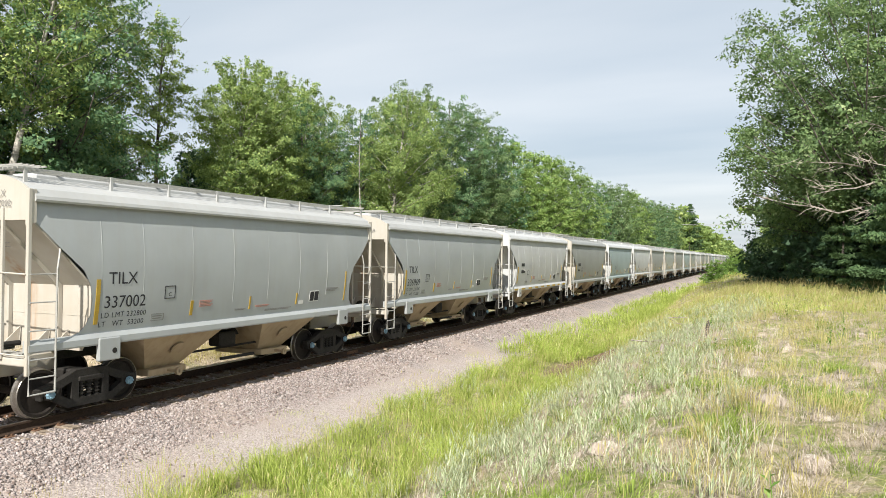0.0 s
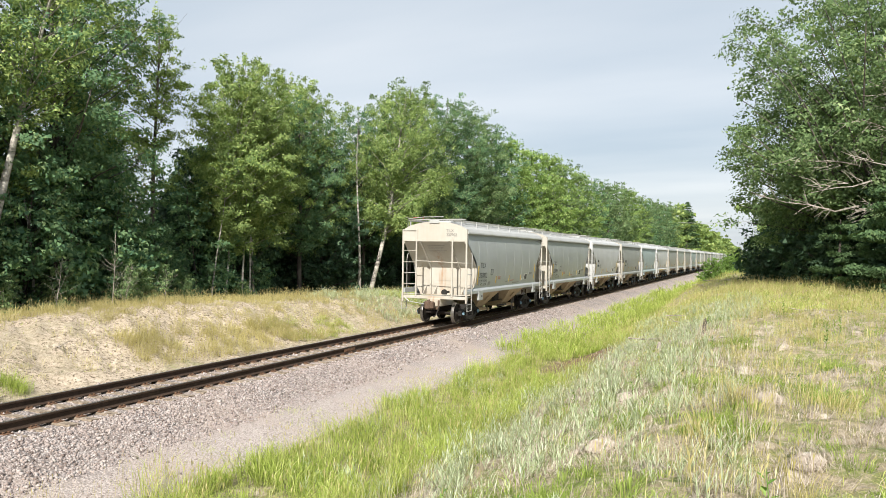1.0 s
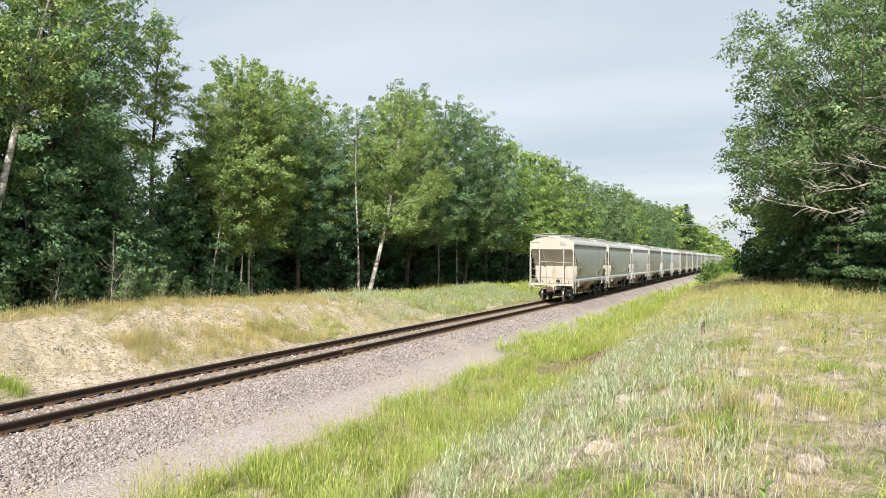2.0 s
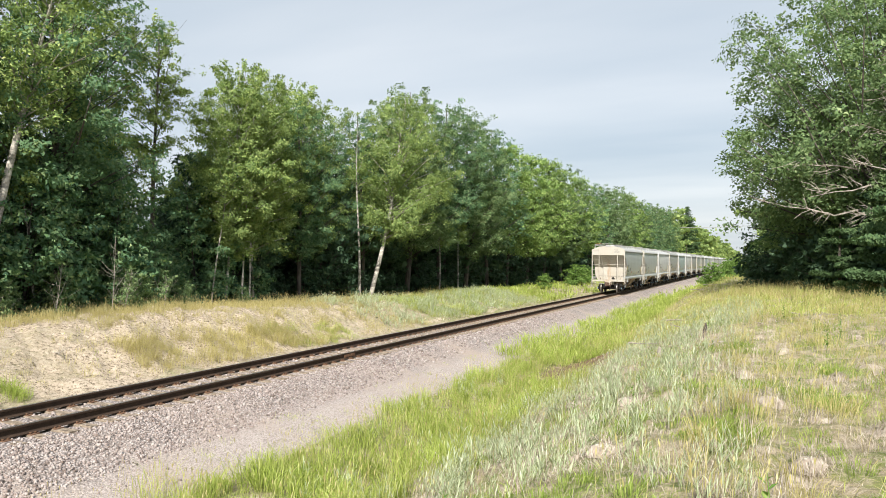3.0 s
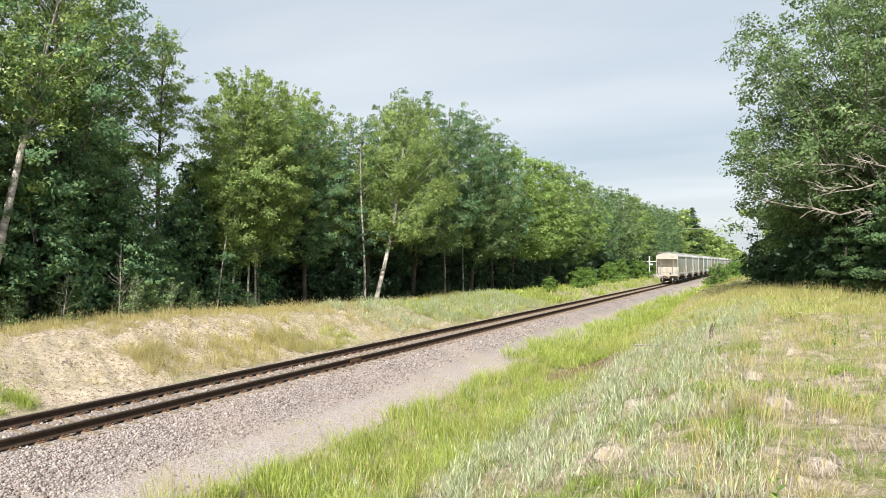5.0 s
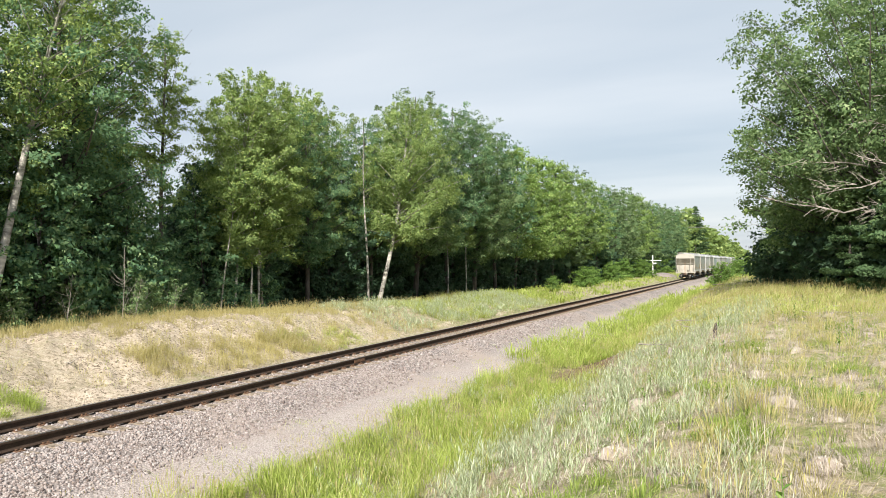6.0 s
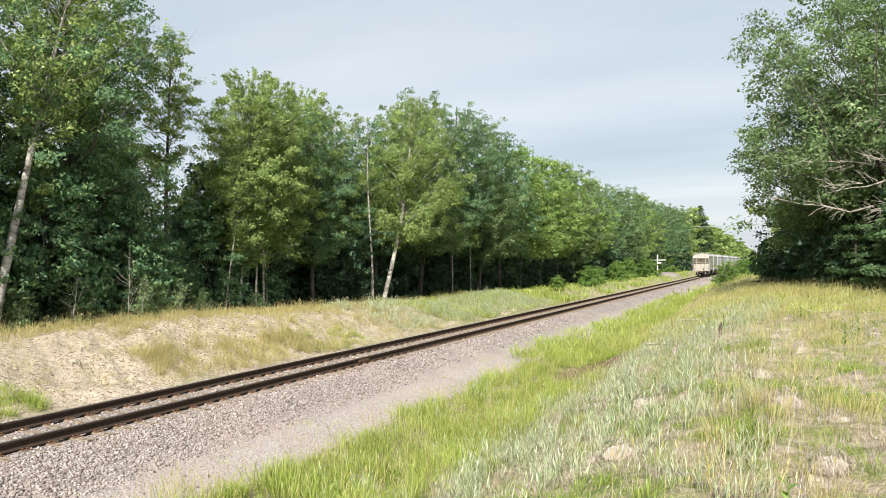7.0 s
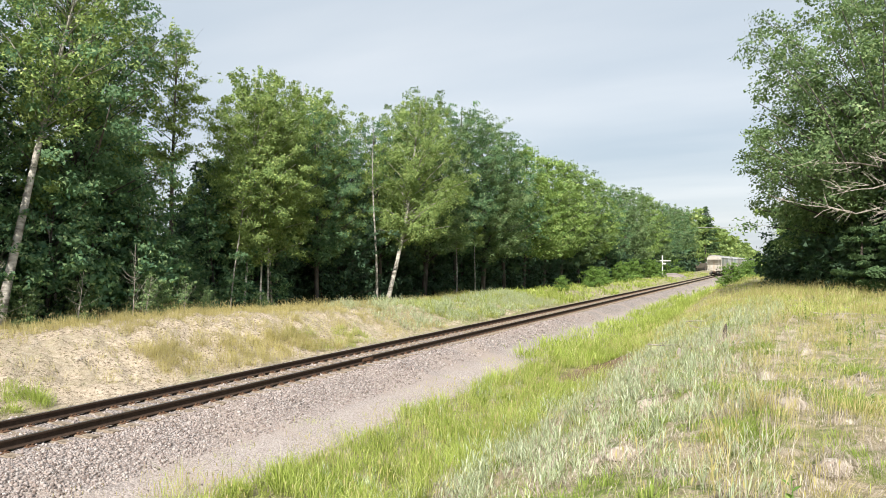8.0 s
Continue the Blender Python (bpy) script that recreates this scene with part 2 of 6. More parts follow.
SHRUB = leaf_mat("shrub_leaves", (0.08, 0.17, 0.035), (0.21, 0.35, 0.08), (0.34, 0.46, 0.15))
GRASS = leaf_mat("green_grass", (0.23, 0.30, 0.065), (0.55, 0.60, 0.19), (0.82, 0.80, 0.46))
LUSH = leaf_mat("lush_grass", (0.20, 0.29, 0.05), (0.46, 0.56, 0.13), (0.74, 0.77, 0.34))
MOSS = leaf_mat("fresh_moss_grass", (0.16, 0.25, 0.04), (0.36, 0.47, 0.11), (0.58, 0.65, 0.24))
DRY = leaf_mat("dry_golden_grass", (0.36, 0.32, 0.12), (0.62, 0.55, 0.26), (0.76, 0.69, 0.42))
SAGE = leaf_mat("silvery_weed_leaves", (0.36, 0.44, 0.27), (0.62, 0.69, 0.48), (0.80, 0.83, 0.68))
STRAW = leaf_mat("bleached_straw", (0.38, 0.315, 0.26), (0.61, 0.53, 0.455), (0.78, 0.72, 0.645), 0.15)


def stone_mat():
    n = Net("ballast_stone", 0.85)
    c = n.ramp(n.island(), (0.0, (0.10, 0.085, 0.082)), (0.35, (0.30, 0.262, 0.256)), (0.75, (0.40, 0.36, 0.35)), (1.0, (0.49, 0.46, 0.45)))
    return n.done(n.mix(n.step(n.noise(n.world(), 30, 3), 0.4, 0.8), c, (0.30, 0.22, 0.18)))


STONE = stone_mat()
CLOD = plain_mat("dry_sand_clods", (0.44, 0.36, 0.27), 0.2, 6, 0.95)
BROWN_STEEL = plain_mat("rust_brown_steel", (0.13, 0.085, 0.062), 0.3, 8, 0.85)


# ---------------------------------------------------------------- mesh building
class Solid:
    """Collects faces of one mesh; slots lets one mesh carry two materials."""

    def __init__(self):
        self.v, self.f, self.s = [], [], []
        self.slot = 0

    def face(self, *pts):
        k = len(self.v)
        self.v += [tuple(p) for p in pts]
        self.f.append(tuple(range(k, k + len(pts))))
        self.s.append(self.slot)

    def rings(self, rings, closed=True, caps=True):
        """A skin over rings of equally many points."""
        k, m = len(self.v), len(rings[0])
        for r in rings:
            self.v += [tuple(p) for p in r]
        n = m if closed else m - 1
        for i in range(len(rings) - 1):
            for j in range(n):
                a, b = k + i * m + j, k + i * m + (j + 1) % m
                self.f.append((a, b, b + m, a + m))
                self.s.append(self.slot)
        if caps and closed:
            self.f += [tuple(range(k + m - 1, k - 1, -1)), tuple(range(k + (len(rings) - 1) * m, k + len(rings) * m))]
            self.s += [self.slot] * 2
        return self

    def box(self, x0, x1, y0, y1, z0, z1, bev=0.0):
        """A box with bevelled upright and lying edges where bev > 0."""
        if bev <= 0:
            r = [(x0, y0), (x1, y0), (x1, y1), (x0, y1)]
            return self.rings([[(x, y, z) for x, y in r] for z in (z0, z1)])
        b = min(bev, (x1 - x0) / 2.1, (y1 - y0) / 2.1, (z1 - z0) / 2.1)

        def ring(i, z):
            return [
                (x0 + i + b, y0 + i, z), (x1 - i - b, y0 + i, z), (x1 - i, y0 + i + b, z), (x1 - i, y1 - i - b, z),
                (x1 - i - b, y1 - i, z), (x0 + i + b, y1 - i, z), (x0 + i, y1 - i - b, z), (x0 + i, y0 + i + b, z)]
        return self.rings([ring(b * 0.6, z0), ring(0, z0 + b), ring(0, z1 - b), ring(b * 0.6, z1)])

    def tube(self, pts, r, sides=6, r1=None):
        pts = [Vector(p) for p in pts]
        rings = []
        for i, p in enumerate(pts):
            d = (pts[min(i + 1, len(pts) - 1)] - pts[max(i - 1, 0)]).normalized()
            a = d.orthogonal().normalized()
            if abs(d.z) < 0.9:
                a = d.cross(Vector((0, 0, 1))).normalized()
            b = d.cross(a)
            rr = r if r1 is None else r + (r1 - r) * i / max(1, len(pts) - 1)
            rings.append([p + (a * math.cos(2 * math.pi * k / sides) + b * math.sin(2 * math.pi * k / sides)) * rr for k in range(sides)])
        return self.rings(rings)

    def lathe(self, profile, c, sides=24, caps=True):
        """Turns (radius, x) pairs about the x axis through c."""
        rings = []
        for r, x in profile:
            rings.append([(c[0] + x, c[1] + r * math.cos(2 * math.pi * k / sides), c[2] + r * math.sin(2 * math.pi * k / sides)) for k in range(sides)])
        return self.rings(rings, caps=caps)

    def prism(self, pts, axis, a, b):
        """A flat outline pushed along an axis from a to b."""
        def at(p, h):
            return (h, p[0], p[1]) if axis == "x" else (p[0], h, p[1]) if axis == "y" else (p[0], p[1], h)
        return self.rings([[at(p, a) for p in pts], [at(p, b) for p in pts]])

    def mesh(self, name, *mats):
        me = bpy.data.meshes.new(name)
        me.from_pydata(self.v, [], self.f)
        for m in mats:
            me.materials.append(m)
        if len(mats) > 1:
            me.polygons.foreach_set("material_index", self.s)
        bm = bmesh.new()
        bm.from_mesh(me)
        bmesh.ops.recalc_face_normals(bm, faces=bm.faces)
        bm.to_mesh(me)
        bm.free()
        return me


def part(name, solid, mats, parent=None, label="", smooth=False):
    me = solid if isinstance(solid, bpy.types.Mesh) else solid.mesh(name, *(mats if isinstance(mats, (list, tuple)) else [mats]))
    if smooth:
        me.polygons.foreach_set("use_smooth", [True] * len(me.polygons))
    ob = new(name, me)
    ob.parent = parent
    if label:
        tagged(ob, label)
    return ob


def quads(name, verts, faces, mat, smooth=False):
    """A mesh from numpy arrays: verts (n,3), faces (m,k)."""
    me = bpy.data.meshes.new(name)
    n, k = faces.shape
    me.vertices.add(len(verts))
    me.vertices.foreach_set("co", np.ascontiguousarray(verts, dtype=np.float32).ravel())
    me.loops.add(n * k)
    me.loops.foreach_set("vertex_index", np.ascontiguousarray(faces, dtype=np.int32).ravel())
    me.polygons.add(n)
    me.polygons.foreach_set("loop_start", np.arange(0, n * k, k, dtype=np.int32))
    me.polygons.foreach_set("loop_total", np.full(n, k, dtype=np.int32))
    if smooth:
        me.polygons.foreach_set("use_smooth", np.ones(n, dtype=bool))
    me.update(calc_edges=True)
    me.materials.append(mat)
    return me


# ---------------------------------------------------------------- land
def ss(v, a, b):
    t = np.clip((v - a) / (b - a), 0, 1)
    return t * t * (3 - 2 * t)


def wob(x, y, s, k=0.0):
    """Gentle bumps that need no table."""
    return (np.sin(x * 1.7 / s + k) * np.cos(y * 1.3 / s + 2 * k) + np.sin(x * 0.9 / s + y * 1.9 / s + 3 * k) * 0.7
            + np.sin(x * 3.1 / s - y * 2.3 / s + k) * 0.35) / 2


def land(x, y):
    """Height of the open ground, without the ballast bed."""
    x, y = np.asarray(x, float), np.asarray(y, float)
    # hillside towards the camera
    u = x - (7.2 - 2.2 * ss(y, 15, 75))
    right = -0.78 + 0.10 * ss(x, 4.2, 5.5) - 0.16 * np.exp(-((u + 0.4) / 0.9) ** 2)
    right = right + 1.95 * ss(u, -0.4, 6.0) + 0.45 * ss(u, 5.0, 14.0) + 0.35 * ss(y, 25, 70) * ss(u, 3, 8)
    right = right + (0.11 * wob(x, y, 1.3) + 0.09 * wob(x + 0.4 * np.sin(y), y, 0.47, 1.0) + 0.05 * wob(x, y, 0.21, 2.0)) * ss(u, -1, 2)
    # bank beyond the track
    h = 0.90 - 0.28 * ss(y, 22, 34) - 0.34 * ss(y, 32, 42) - 0.18 * ss(y, 54, 68) + 0.08 * wob(x, y, 4, 2.0) + 0.15 * np.exp(-((y - 50) / 5) ** 2)
    edge = 0.35 * wob(y, y * 0.3, 1.6, 0.5)
    left = -0.40 + (h + 0.40) * ss(-x, 2.2 + edge * 0.5, 7.2 + edge) - 0.25 * ss(-x, 8.5, 13.0)
    left = left + (0.10 * wob(x, y, 0.8, 1.5) + 0.08 * wob(x + 0.3 * y, y, 0.33, 0.3) + 0.07 * wob(x + 0.2 * np.sin(y * 2), y, 0.19, 1.3)) * ss(-x, 2.4, 3.4)
    z = np.where(x > 0, right, left)
    bed = ss(np.abs(x), 1.2, 0.6)
    z = z * (1 - bed) + (-0.75) * bed
    return z


def spaced(lo, hi, near_lo, near_hi, step, grow=1.22):
    mid = list(np.arange(near_lo, near_hi + 1e-6, step))
    up, d = [], step
    v = near_hi
    while v < hi:
        d *= grow
        v += d
        up.append(v)
    dn, d = [], step
    v = near_lo
    while v > lo:
        d *= grow
        v -= d
        dn.append(v)
    return np.array(dn[::-1] + mid + up)


def sheet(name, xs, ys, height, mat):
    gx, gy = np.meshgrid(xs, ys)
    v = np.stack([gx, gy, height(gx, gy)], -1).reshape(-1, 3)
    n = len(xs)
    i = (np.arange(len(ys) - 1)[:, None] * n + np.arange(n - 1)[None]).ravel()
    return quads(name, v, np.stack([i, i + 1, i + n + 1, i + n], -1), mat, True)


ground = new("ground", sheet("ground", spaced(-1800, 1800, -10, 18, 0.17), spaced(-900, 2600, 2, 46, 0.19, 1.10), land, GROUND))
tagged(ground, "uneven sandy ground with dry thatch and a low bank", "ground", kind="structure")


def bed_height(x, y):
    x = np.asarray(x, float)
    z = -0.226 - 0.40 * ss(x, 1.55, 3.3) - 0.10 * ss(x, 3.3, 5.2) - 0.20 * ss(-x, 1.5, 2.5)
    z = z + 0.018 * wob(x, y, 0.22, 0.4) + 0.02 * wob(x, y, 0.9, 0.7)
    return z - 0.4 * ss(x, 4.5, 5.2) - 0.35 * ss(-x, 2.3, 2.6)


bed = new("ballast_bed", sheet("ballast_bed", np.concatenate([np.arange(-2.6, 5.21, 0.12)]), spaced(-60, 1500, -2, 60, 0.25, 1.1), bed_height, BALLAST))
tagged(bed, "pinkish grey crushed stone track bed with gravel verge", "track bed", kind="structure")


# ---------------------------------------------------------------- track
def rail_part(x):
    s = Solid()
    out = [(-0.075, -0.18), (0.075, -0.18), (0.075, -0.168), (0.02, -0.148), (0.010, -0.13), (0.010, -0.055), (0.036, -0.042), (0.036, -0.012), (0.028, -0.002),
           (-0.028, -0.002), (-0.036, -0.012), (-0.036, -0.042), (-0.010, -0.055), (-0.010, -0.13), (-0.02, -0.148), (-0.075, -0.168)]
    s.rings([[(x + a, y, b) for a, b in out] for y in (-60, 0, 60, 200, 1400)])
    s.slot = 1
    s.rings([[(x + a, y, b) for a, b in ((-0.027, -0.0015), (0.027, -0.0015), (0.022, 0.001), (-0.022, 0.001))] for y in (-60, 1400)])
    r = part("rail", s, [RAIL_SIDE, RAIL_TOP])
    return tagged(r, "rusty brown steel rail with a worn bright top", "rail", "rails of the track", "structure")


rails = [rail_part(sx * 0.7525) for sx in (-1, 1)]


def joint_bar(x, y):
    s = Solid()
    for sd in (-1, 1):
        s.box(x + sd * 0.030 - 0.016, x + sd * 0.030 + 0.016, y - 0.32, y + 0.32, -0.145, -0.05, 0.008)
        for k in range(4):
            yy = y - 0.24 + 0.16 * k
            s.tube([(x + sd * 0.04, yy, -0.098), (x + sd * 0.068, yy, -0.098)], 0.016, 6)
    j = part("joint_bar", s, RUST)
    return tagged(j, "rusty bolted joint bar on the rail", "joint bar", "rail joint bars")


joint_bar(0.7525, 20.0)


def plate_mesh():
    s = Solid()
    s.box(-0.18, 0.18, -0.09, 0.09, 0.0, 0.018, 0.006)
    for a, b in ((-0.10, 0.05), (0.10, -0.05), (0.10, 0.05)):
        s.box(a - 0.012, a + 0.012, b - 0.012, b + 0.012, 0.016, 0.035)
        s.box(a - 0.022, a + 0.022, b - 0.016, b + 0.016, 0.033, 0.045)
    return s.mesh("tie_plate", RUST)


def tie_mesh(k):
    s = Solid()
    rings = []
    rnd = random.Random(k)
    for x in (-1.30, -0.9, -0.3, 0.3, 0.9, 1.30):
        j = [rnd.uniform(-0.008, 0.008) for _ in range(4)]
        rings.append([(x, -0.115 + j[0], -0.34), (x, 0.115 + j[1], -0.34), (x, 0.115 + j[2], -0.215), (x, 0.10 + j[3], -0.202 + j[0]), (x, -0.10 + j[1], -0.202 + j[2]), (x, -0.115 + j[2], -0.215)])
    s.rings(rings)
    return s.mesh("tie", TIE)


def ties():
    meshes, plate = [tie_mesh(k) for k in range(5)], plate_mesh()
    track = tagged(new("track_ties"), "weathered timber ties half buried in crushed stone", "ties", kind="structure")
    rnd = random.Random(3)
    y = -6.0
    for i in range(200):
        t = new("tie", meshes[i % 5])
        t.parent = track
        t.matrix_basis = pose(rnd.uniform(-0.03, 0.03), y, rnd.uniform(-0.006, 0.004), 0, 0, rnd.uniform(-1.2, 1.2))
        for sx in (-1, 1):
            q = new("tie_plate", plate)
            q.parent = t
            q.matrix_basis = pose(sx * 0.7525 - t.location.x, 0, -0.2)
        y += 0.51 + rnd.uniform(-0.02, 0.02)
    s = Solid()
    while y < 260:
        s.box(-1.3, 1.3, y - 0.11, y + 0.11, -0.33, -0.203, 0.01)
        y += 0.51
    tagged(part("far_ties", s, TIE, track), kind="stuff")


ties()


def stones():
    """Loose crushed stone over the bed near the camera."""
    rng = np.random.default_rng(5)
    base = np.array([(-1, -1, -1), (1, -1, -1), (1, 1, -1), (-1, 1, -1), (-1, -1, 1), (1, -1, 1), (1, 1, 1), (-1, 1, 1)], float)
    quad = np.array([(0, 3, 2, 1), (4, 5, 6, 7), (0, 1, 5, 4), (1, 2, 6, 5), (2, 3, 7, 6), (3, 0, 4, 7)])

    def heap(n, x0, x1, y0, y1, size, power):
        x = x0 + (x1 - x0) * rng.random(n)
        y = y0 + (y1 - y0) * rng.random(n) ** power
        keep = (np.abs(np.abs(x) - 0.7525) > 0.11) & ((x < 2.3) | (rng.random(n) < 1.1 - 0.55 * (x - 2.3)))
        x, y = x[keep], y[keep]
        n = len(x)
        s = size * (0.55 + 0.9 * rng.random(n) ** 2)
        v = base[None] * (1 + 0.75 * (rng.random((n, 8, 3)) - 0.5)) * (s[:, None] * (0.45 + 0.85 * rng.random((n, 3))))[:, None] * 0.5
        q = rng.normal(size=(n, 4))
        q /= np.linalg.norm(q, axis=1)[:, None]
        w, a, b, c = q.T
        r = np.stack([1 - 2 * (b * b + c * c), 2 * (a * b - c * w), 2 * (a * c + b * w), 2 * (a * b + c * w), 1 - 2 * (a * a + c * c), 2 * (b * c - a * w),
                      2 * (a * c - b * w), 2 * (b * c + a * w), 1 - 2 * (a * a + b * b)], -1).reshape(n, 3, 3)
        v = np.einsum("nij,nkj->nki", r, v)
        v += np.stack([x, y, bed_height(x, y) + s * 0.12], -1)[:, None]
        return v.reshape(-1, 3)

    v = np.concatenate([heap(12000, 1.25, 3.0, 5, 20, 0.036, 1.3), heap(2200, 1.25, 2.7, 20, 45, 0.055, 1.2),
                        heap(2500, -1.25, 1.25, 6, 30, 0.045, 1.3), heap(2600, 2.6, 4.6, 5, 18, 0.022, 1.2), heap(1500, -2.3, -1.3, 8, 35, 0.055, 1.2)])
    f = (np.arange(len(v) // 8)[:, None, None] * 8 + quad[None]).reshape(-1, 4)
    ob = new("ballast_stones", quads("ballast_stones", v, f, STONE))
    tagged(ob, "loose pinkish grey crushed stone beside the rails", "ballast", kind="stuff")


stones()


def clods():
    """Lumps of dry sand on the face of the bank."""
    rng = np.random.default_rng(9)
    n = 5000
    x, y = -2.6 - 5.2 * rng.random(n), 6 + 26 * rng.random(n) ** 1.3
    s = 0.014 + 0.03 * rng.random(n) ** 4
    a = np.array([(1, 0, 0), (0.3, 0.9, 0.1), (-0.8, 0.5, 0), (-0.7, -0.7, 0.1), (0.4, -0.9, 0), (0.1, 0.1, 1.1)])
    v = a[None] * (0.7 + 0.6 * rng.random((n, 6, 3))) * s[:, None, None]
    v[:, :5, 2] -= 0.012
    v += np.stack([x, y, land(x, y)], -1)[:, None]
    tri = np.array([(0, 1, 5), (1, 2, 5), (2, 3, 5), (3, 4, 5), (4, 0, 5)])
    f = (np.arange(n)[:, None, None] * 6 + tri[None]).reshape(-1, 3)
    tagged(new("sand_clods", quads("sand_clods", v.reshape(-1, 3), f, CLOD)), "dry clods of pale sand on the bank", "clods", kind="stuff")


clods()


# ---------------------------------------------------------------- covered hopper cars
CAR_PITCH, HALF, TRUCK_AT = 12.742, 5.84, 4.158


def side_x(z):
    """Half width of the barrel-shaped side at a height."""
    return 1.40 + 0.19 * math.sin(math.pi * min(1, max(0, (z - 1.35) / 2.9))) ** 0.75


def side_end(z):
    """Where the side sheet ends, from the middle of the car, at a height."""
    pts = ((1.50, 5.05), (1.60, 4.76), (1.80, 4.57), (2.20, 4.55), (2.50, 4.62), (2.75, 4.76), (3.19, 5.28), (3.60, 5.70), (4.10, 5.72))
    return float(np.interp(z, [p[0] for p in pts], [p[1] for p in pts]))


def wheelset_mesh(n):
    """Two wheels on an axle; n sides to a wheel."""
    s = Solid()
    for sx in (-1, 1):
        s.slot = 0
        s.lathe([(0.05, sx * 0.68), (0.10, sx * 0.685), (0.13, sx * 0.70), (0.36, sx * 0.725), (0.385, sx * 0.684), (0.445, sx * 0.684), (0.445, sx * 0.819), (0.385, sx * 0.819), (0.36, sx * 0.775), (0.14, sx * 0.79), (0.11, sx * 0.83), (0.05, sx * 0.84)], (0, 0, 0), n)
        s.slot = 1
        s.lathe([(0.440, sx * 0.682), (0.482, sx * 0.684), (0.486, sx * 0.70), (0.460, sx * 0.722), (0.457, sx * 0.81), (0.450, sx * 0.822), (0.438, sx * 0.822)], (0, 0, 0), n, False)
        s.slot = 2
        s.lathe([(0.02, sx * 1.15), (0.075, sx * 1.15), (0.085, sx * 1.12), (0.085, sx * 1.09), (0.02, sx * 1.09)], (0, 0, 0), 8)
        for k in range(3 if n > 20 else 0):
            a = 2 * math.pi * k / 3
            s.tube([(sx * 1.14, 0.05 * math.cos(a), 0.05 * math.sin(a)), (sx * 1.17, 0.05 * math.cos(a), 0.05 * math.sin(a))], 0.016, 6)
        s.slot = 0
        s.lathe([(0.11, sx * 0.92), (0.11, sx * 1.09)], (0, 0, 0), 8)
    s.tube([(-1.1, 0, 0), (1.1, 0, 0)], 0.075, 10)
    return s.mesh("wheelset", WHEEL, TREAD, CAP_BLUE)


def frame_mesh():
    """Cast side frame, lying along y about the truck's centre."""
    s = Solid()
    # beams round the openings
    bars = [((-1.05, 0.50), (-0.62, 0.63)), ((-0.62, 0.63), (-0.30, 0.76)), ((-0.30, 0.76), (0.30, 0.76)), ((0.30, 0.76), (0.62, 0.63)), ((0.62, 0.63), (1.05, 0.50)),
            ((-0.86, 0.45), (-0.48, 0.22)), ((-0.48, 0.22), (0.48, 0.22)), ((0.48, 0.22), (0.86, 0.45)), ((-0.34, 0.74), (-0.34, 0.24)), ((0.34, 0.74), (0.34, 0.24))]
    for (a, b), (c, d) in bars:
        v = Vector((c - a, d - b)).normalized() * 0.03
        n = Vector((-v.y, v.x)).normalized() * 0.075
        s.prism([(a - v.x - n.x, b - v.y - n.y), (c + v.x - n.x, d + v.y - n.y), (c + v.x + n.x, d + v.y + n.y), (a - v.x + n.x, b - v.y + n.y)], "x", -0.075, 0.075)
    for sy in (-1, 1):
        s.box(-0.09, 0.09, sy * 0.889 - 0.15, sy * 0.889 + 0.15, 0.50, 0.60, 0.02)
        s.box(-0.08, 0.08, sy * 0.889 - 0.17, sy * 0.889 - 0.12, 0.36, 0.56, 0.01)
        s.box(-0.08, 0.08, sy * 0.889 + 0.12, sy * 0.889 + 0.17, 0.36, 0.56, 0.01)
    return s.mesh("side_frame", STEEL_DARK)


def spring_mesh():
    s = Solid()
    for k in (-0.17, 0.0, 0.17):
        s.tube([(0, k, 0.28), (0, k, 0.62)], 0.045, 8)
        for j in range(5):
            z = 0.29 + j * 0.07
            s.rings([[(0.075 * math.cos(a), k + 0.075 * math.sin(a), zz) for a in [2 * math.pi * i / 7 for i in range(7)]] for zz in (z, z + 0.022)])
    s.box(-0.10, 0.10, -0.28, 0.28, 0.60, 0.70, 0.02)
    return s.mesh("suspension", STEEL_DARK)


WHEELSETS, FRAME, SPRINGS = [wheelset_mesh(32), wheelset_mesh(11)], frame_mesh(), spring_mesh()
wheelsets = []


def truck(car, y):
    s = Solid()
    s.box(-1.0, 1.0, -0.18, 0.18, 0.50, 0.80, 0.04)
    s.tube([(0, 0, 0.75), (0, 0, 0.95)], 0.2, 12)
    for sy in (-1, 1):
        s.tube([(-0.72, sy * 0.42, 0.36), (0.72, sy * 0.42, 0.36)], 0.045, 6)
        for sx in (-1, 1):
            s.box(sx * 0.75 - 0.05, sx * 0.75 + 0.05, sy * 0.40 - 0.04, sy * 0.40 + 0.04, 0.25, 0.62, 0.01)
    t = part("truck", s, STEEL_DARK, car, "black cast steel four-wheel truck")
    t.matrix_basis = pose(0, y, 0)
    for sx in (-1, 1):
        for me, dx in ((FRAME, 1.0), (SPRINGS, 1.0)):
            o = part(me.name.split(".")[0], me, None, t)
            o.matrix_basis = pose(sx * dx, 0, 0)
    for sy in (-1, 1):
        w = part("wheelset", WHEELSETS[0 if len(wheelsets) < 4 else 1], None, t, "steel wheels on an axle with blue bearing caps")
        w.matrix_basis = pose(0, sy * 0.889, 0.457)
        wheelsets.append(w)


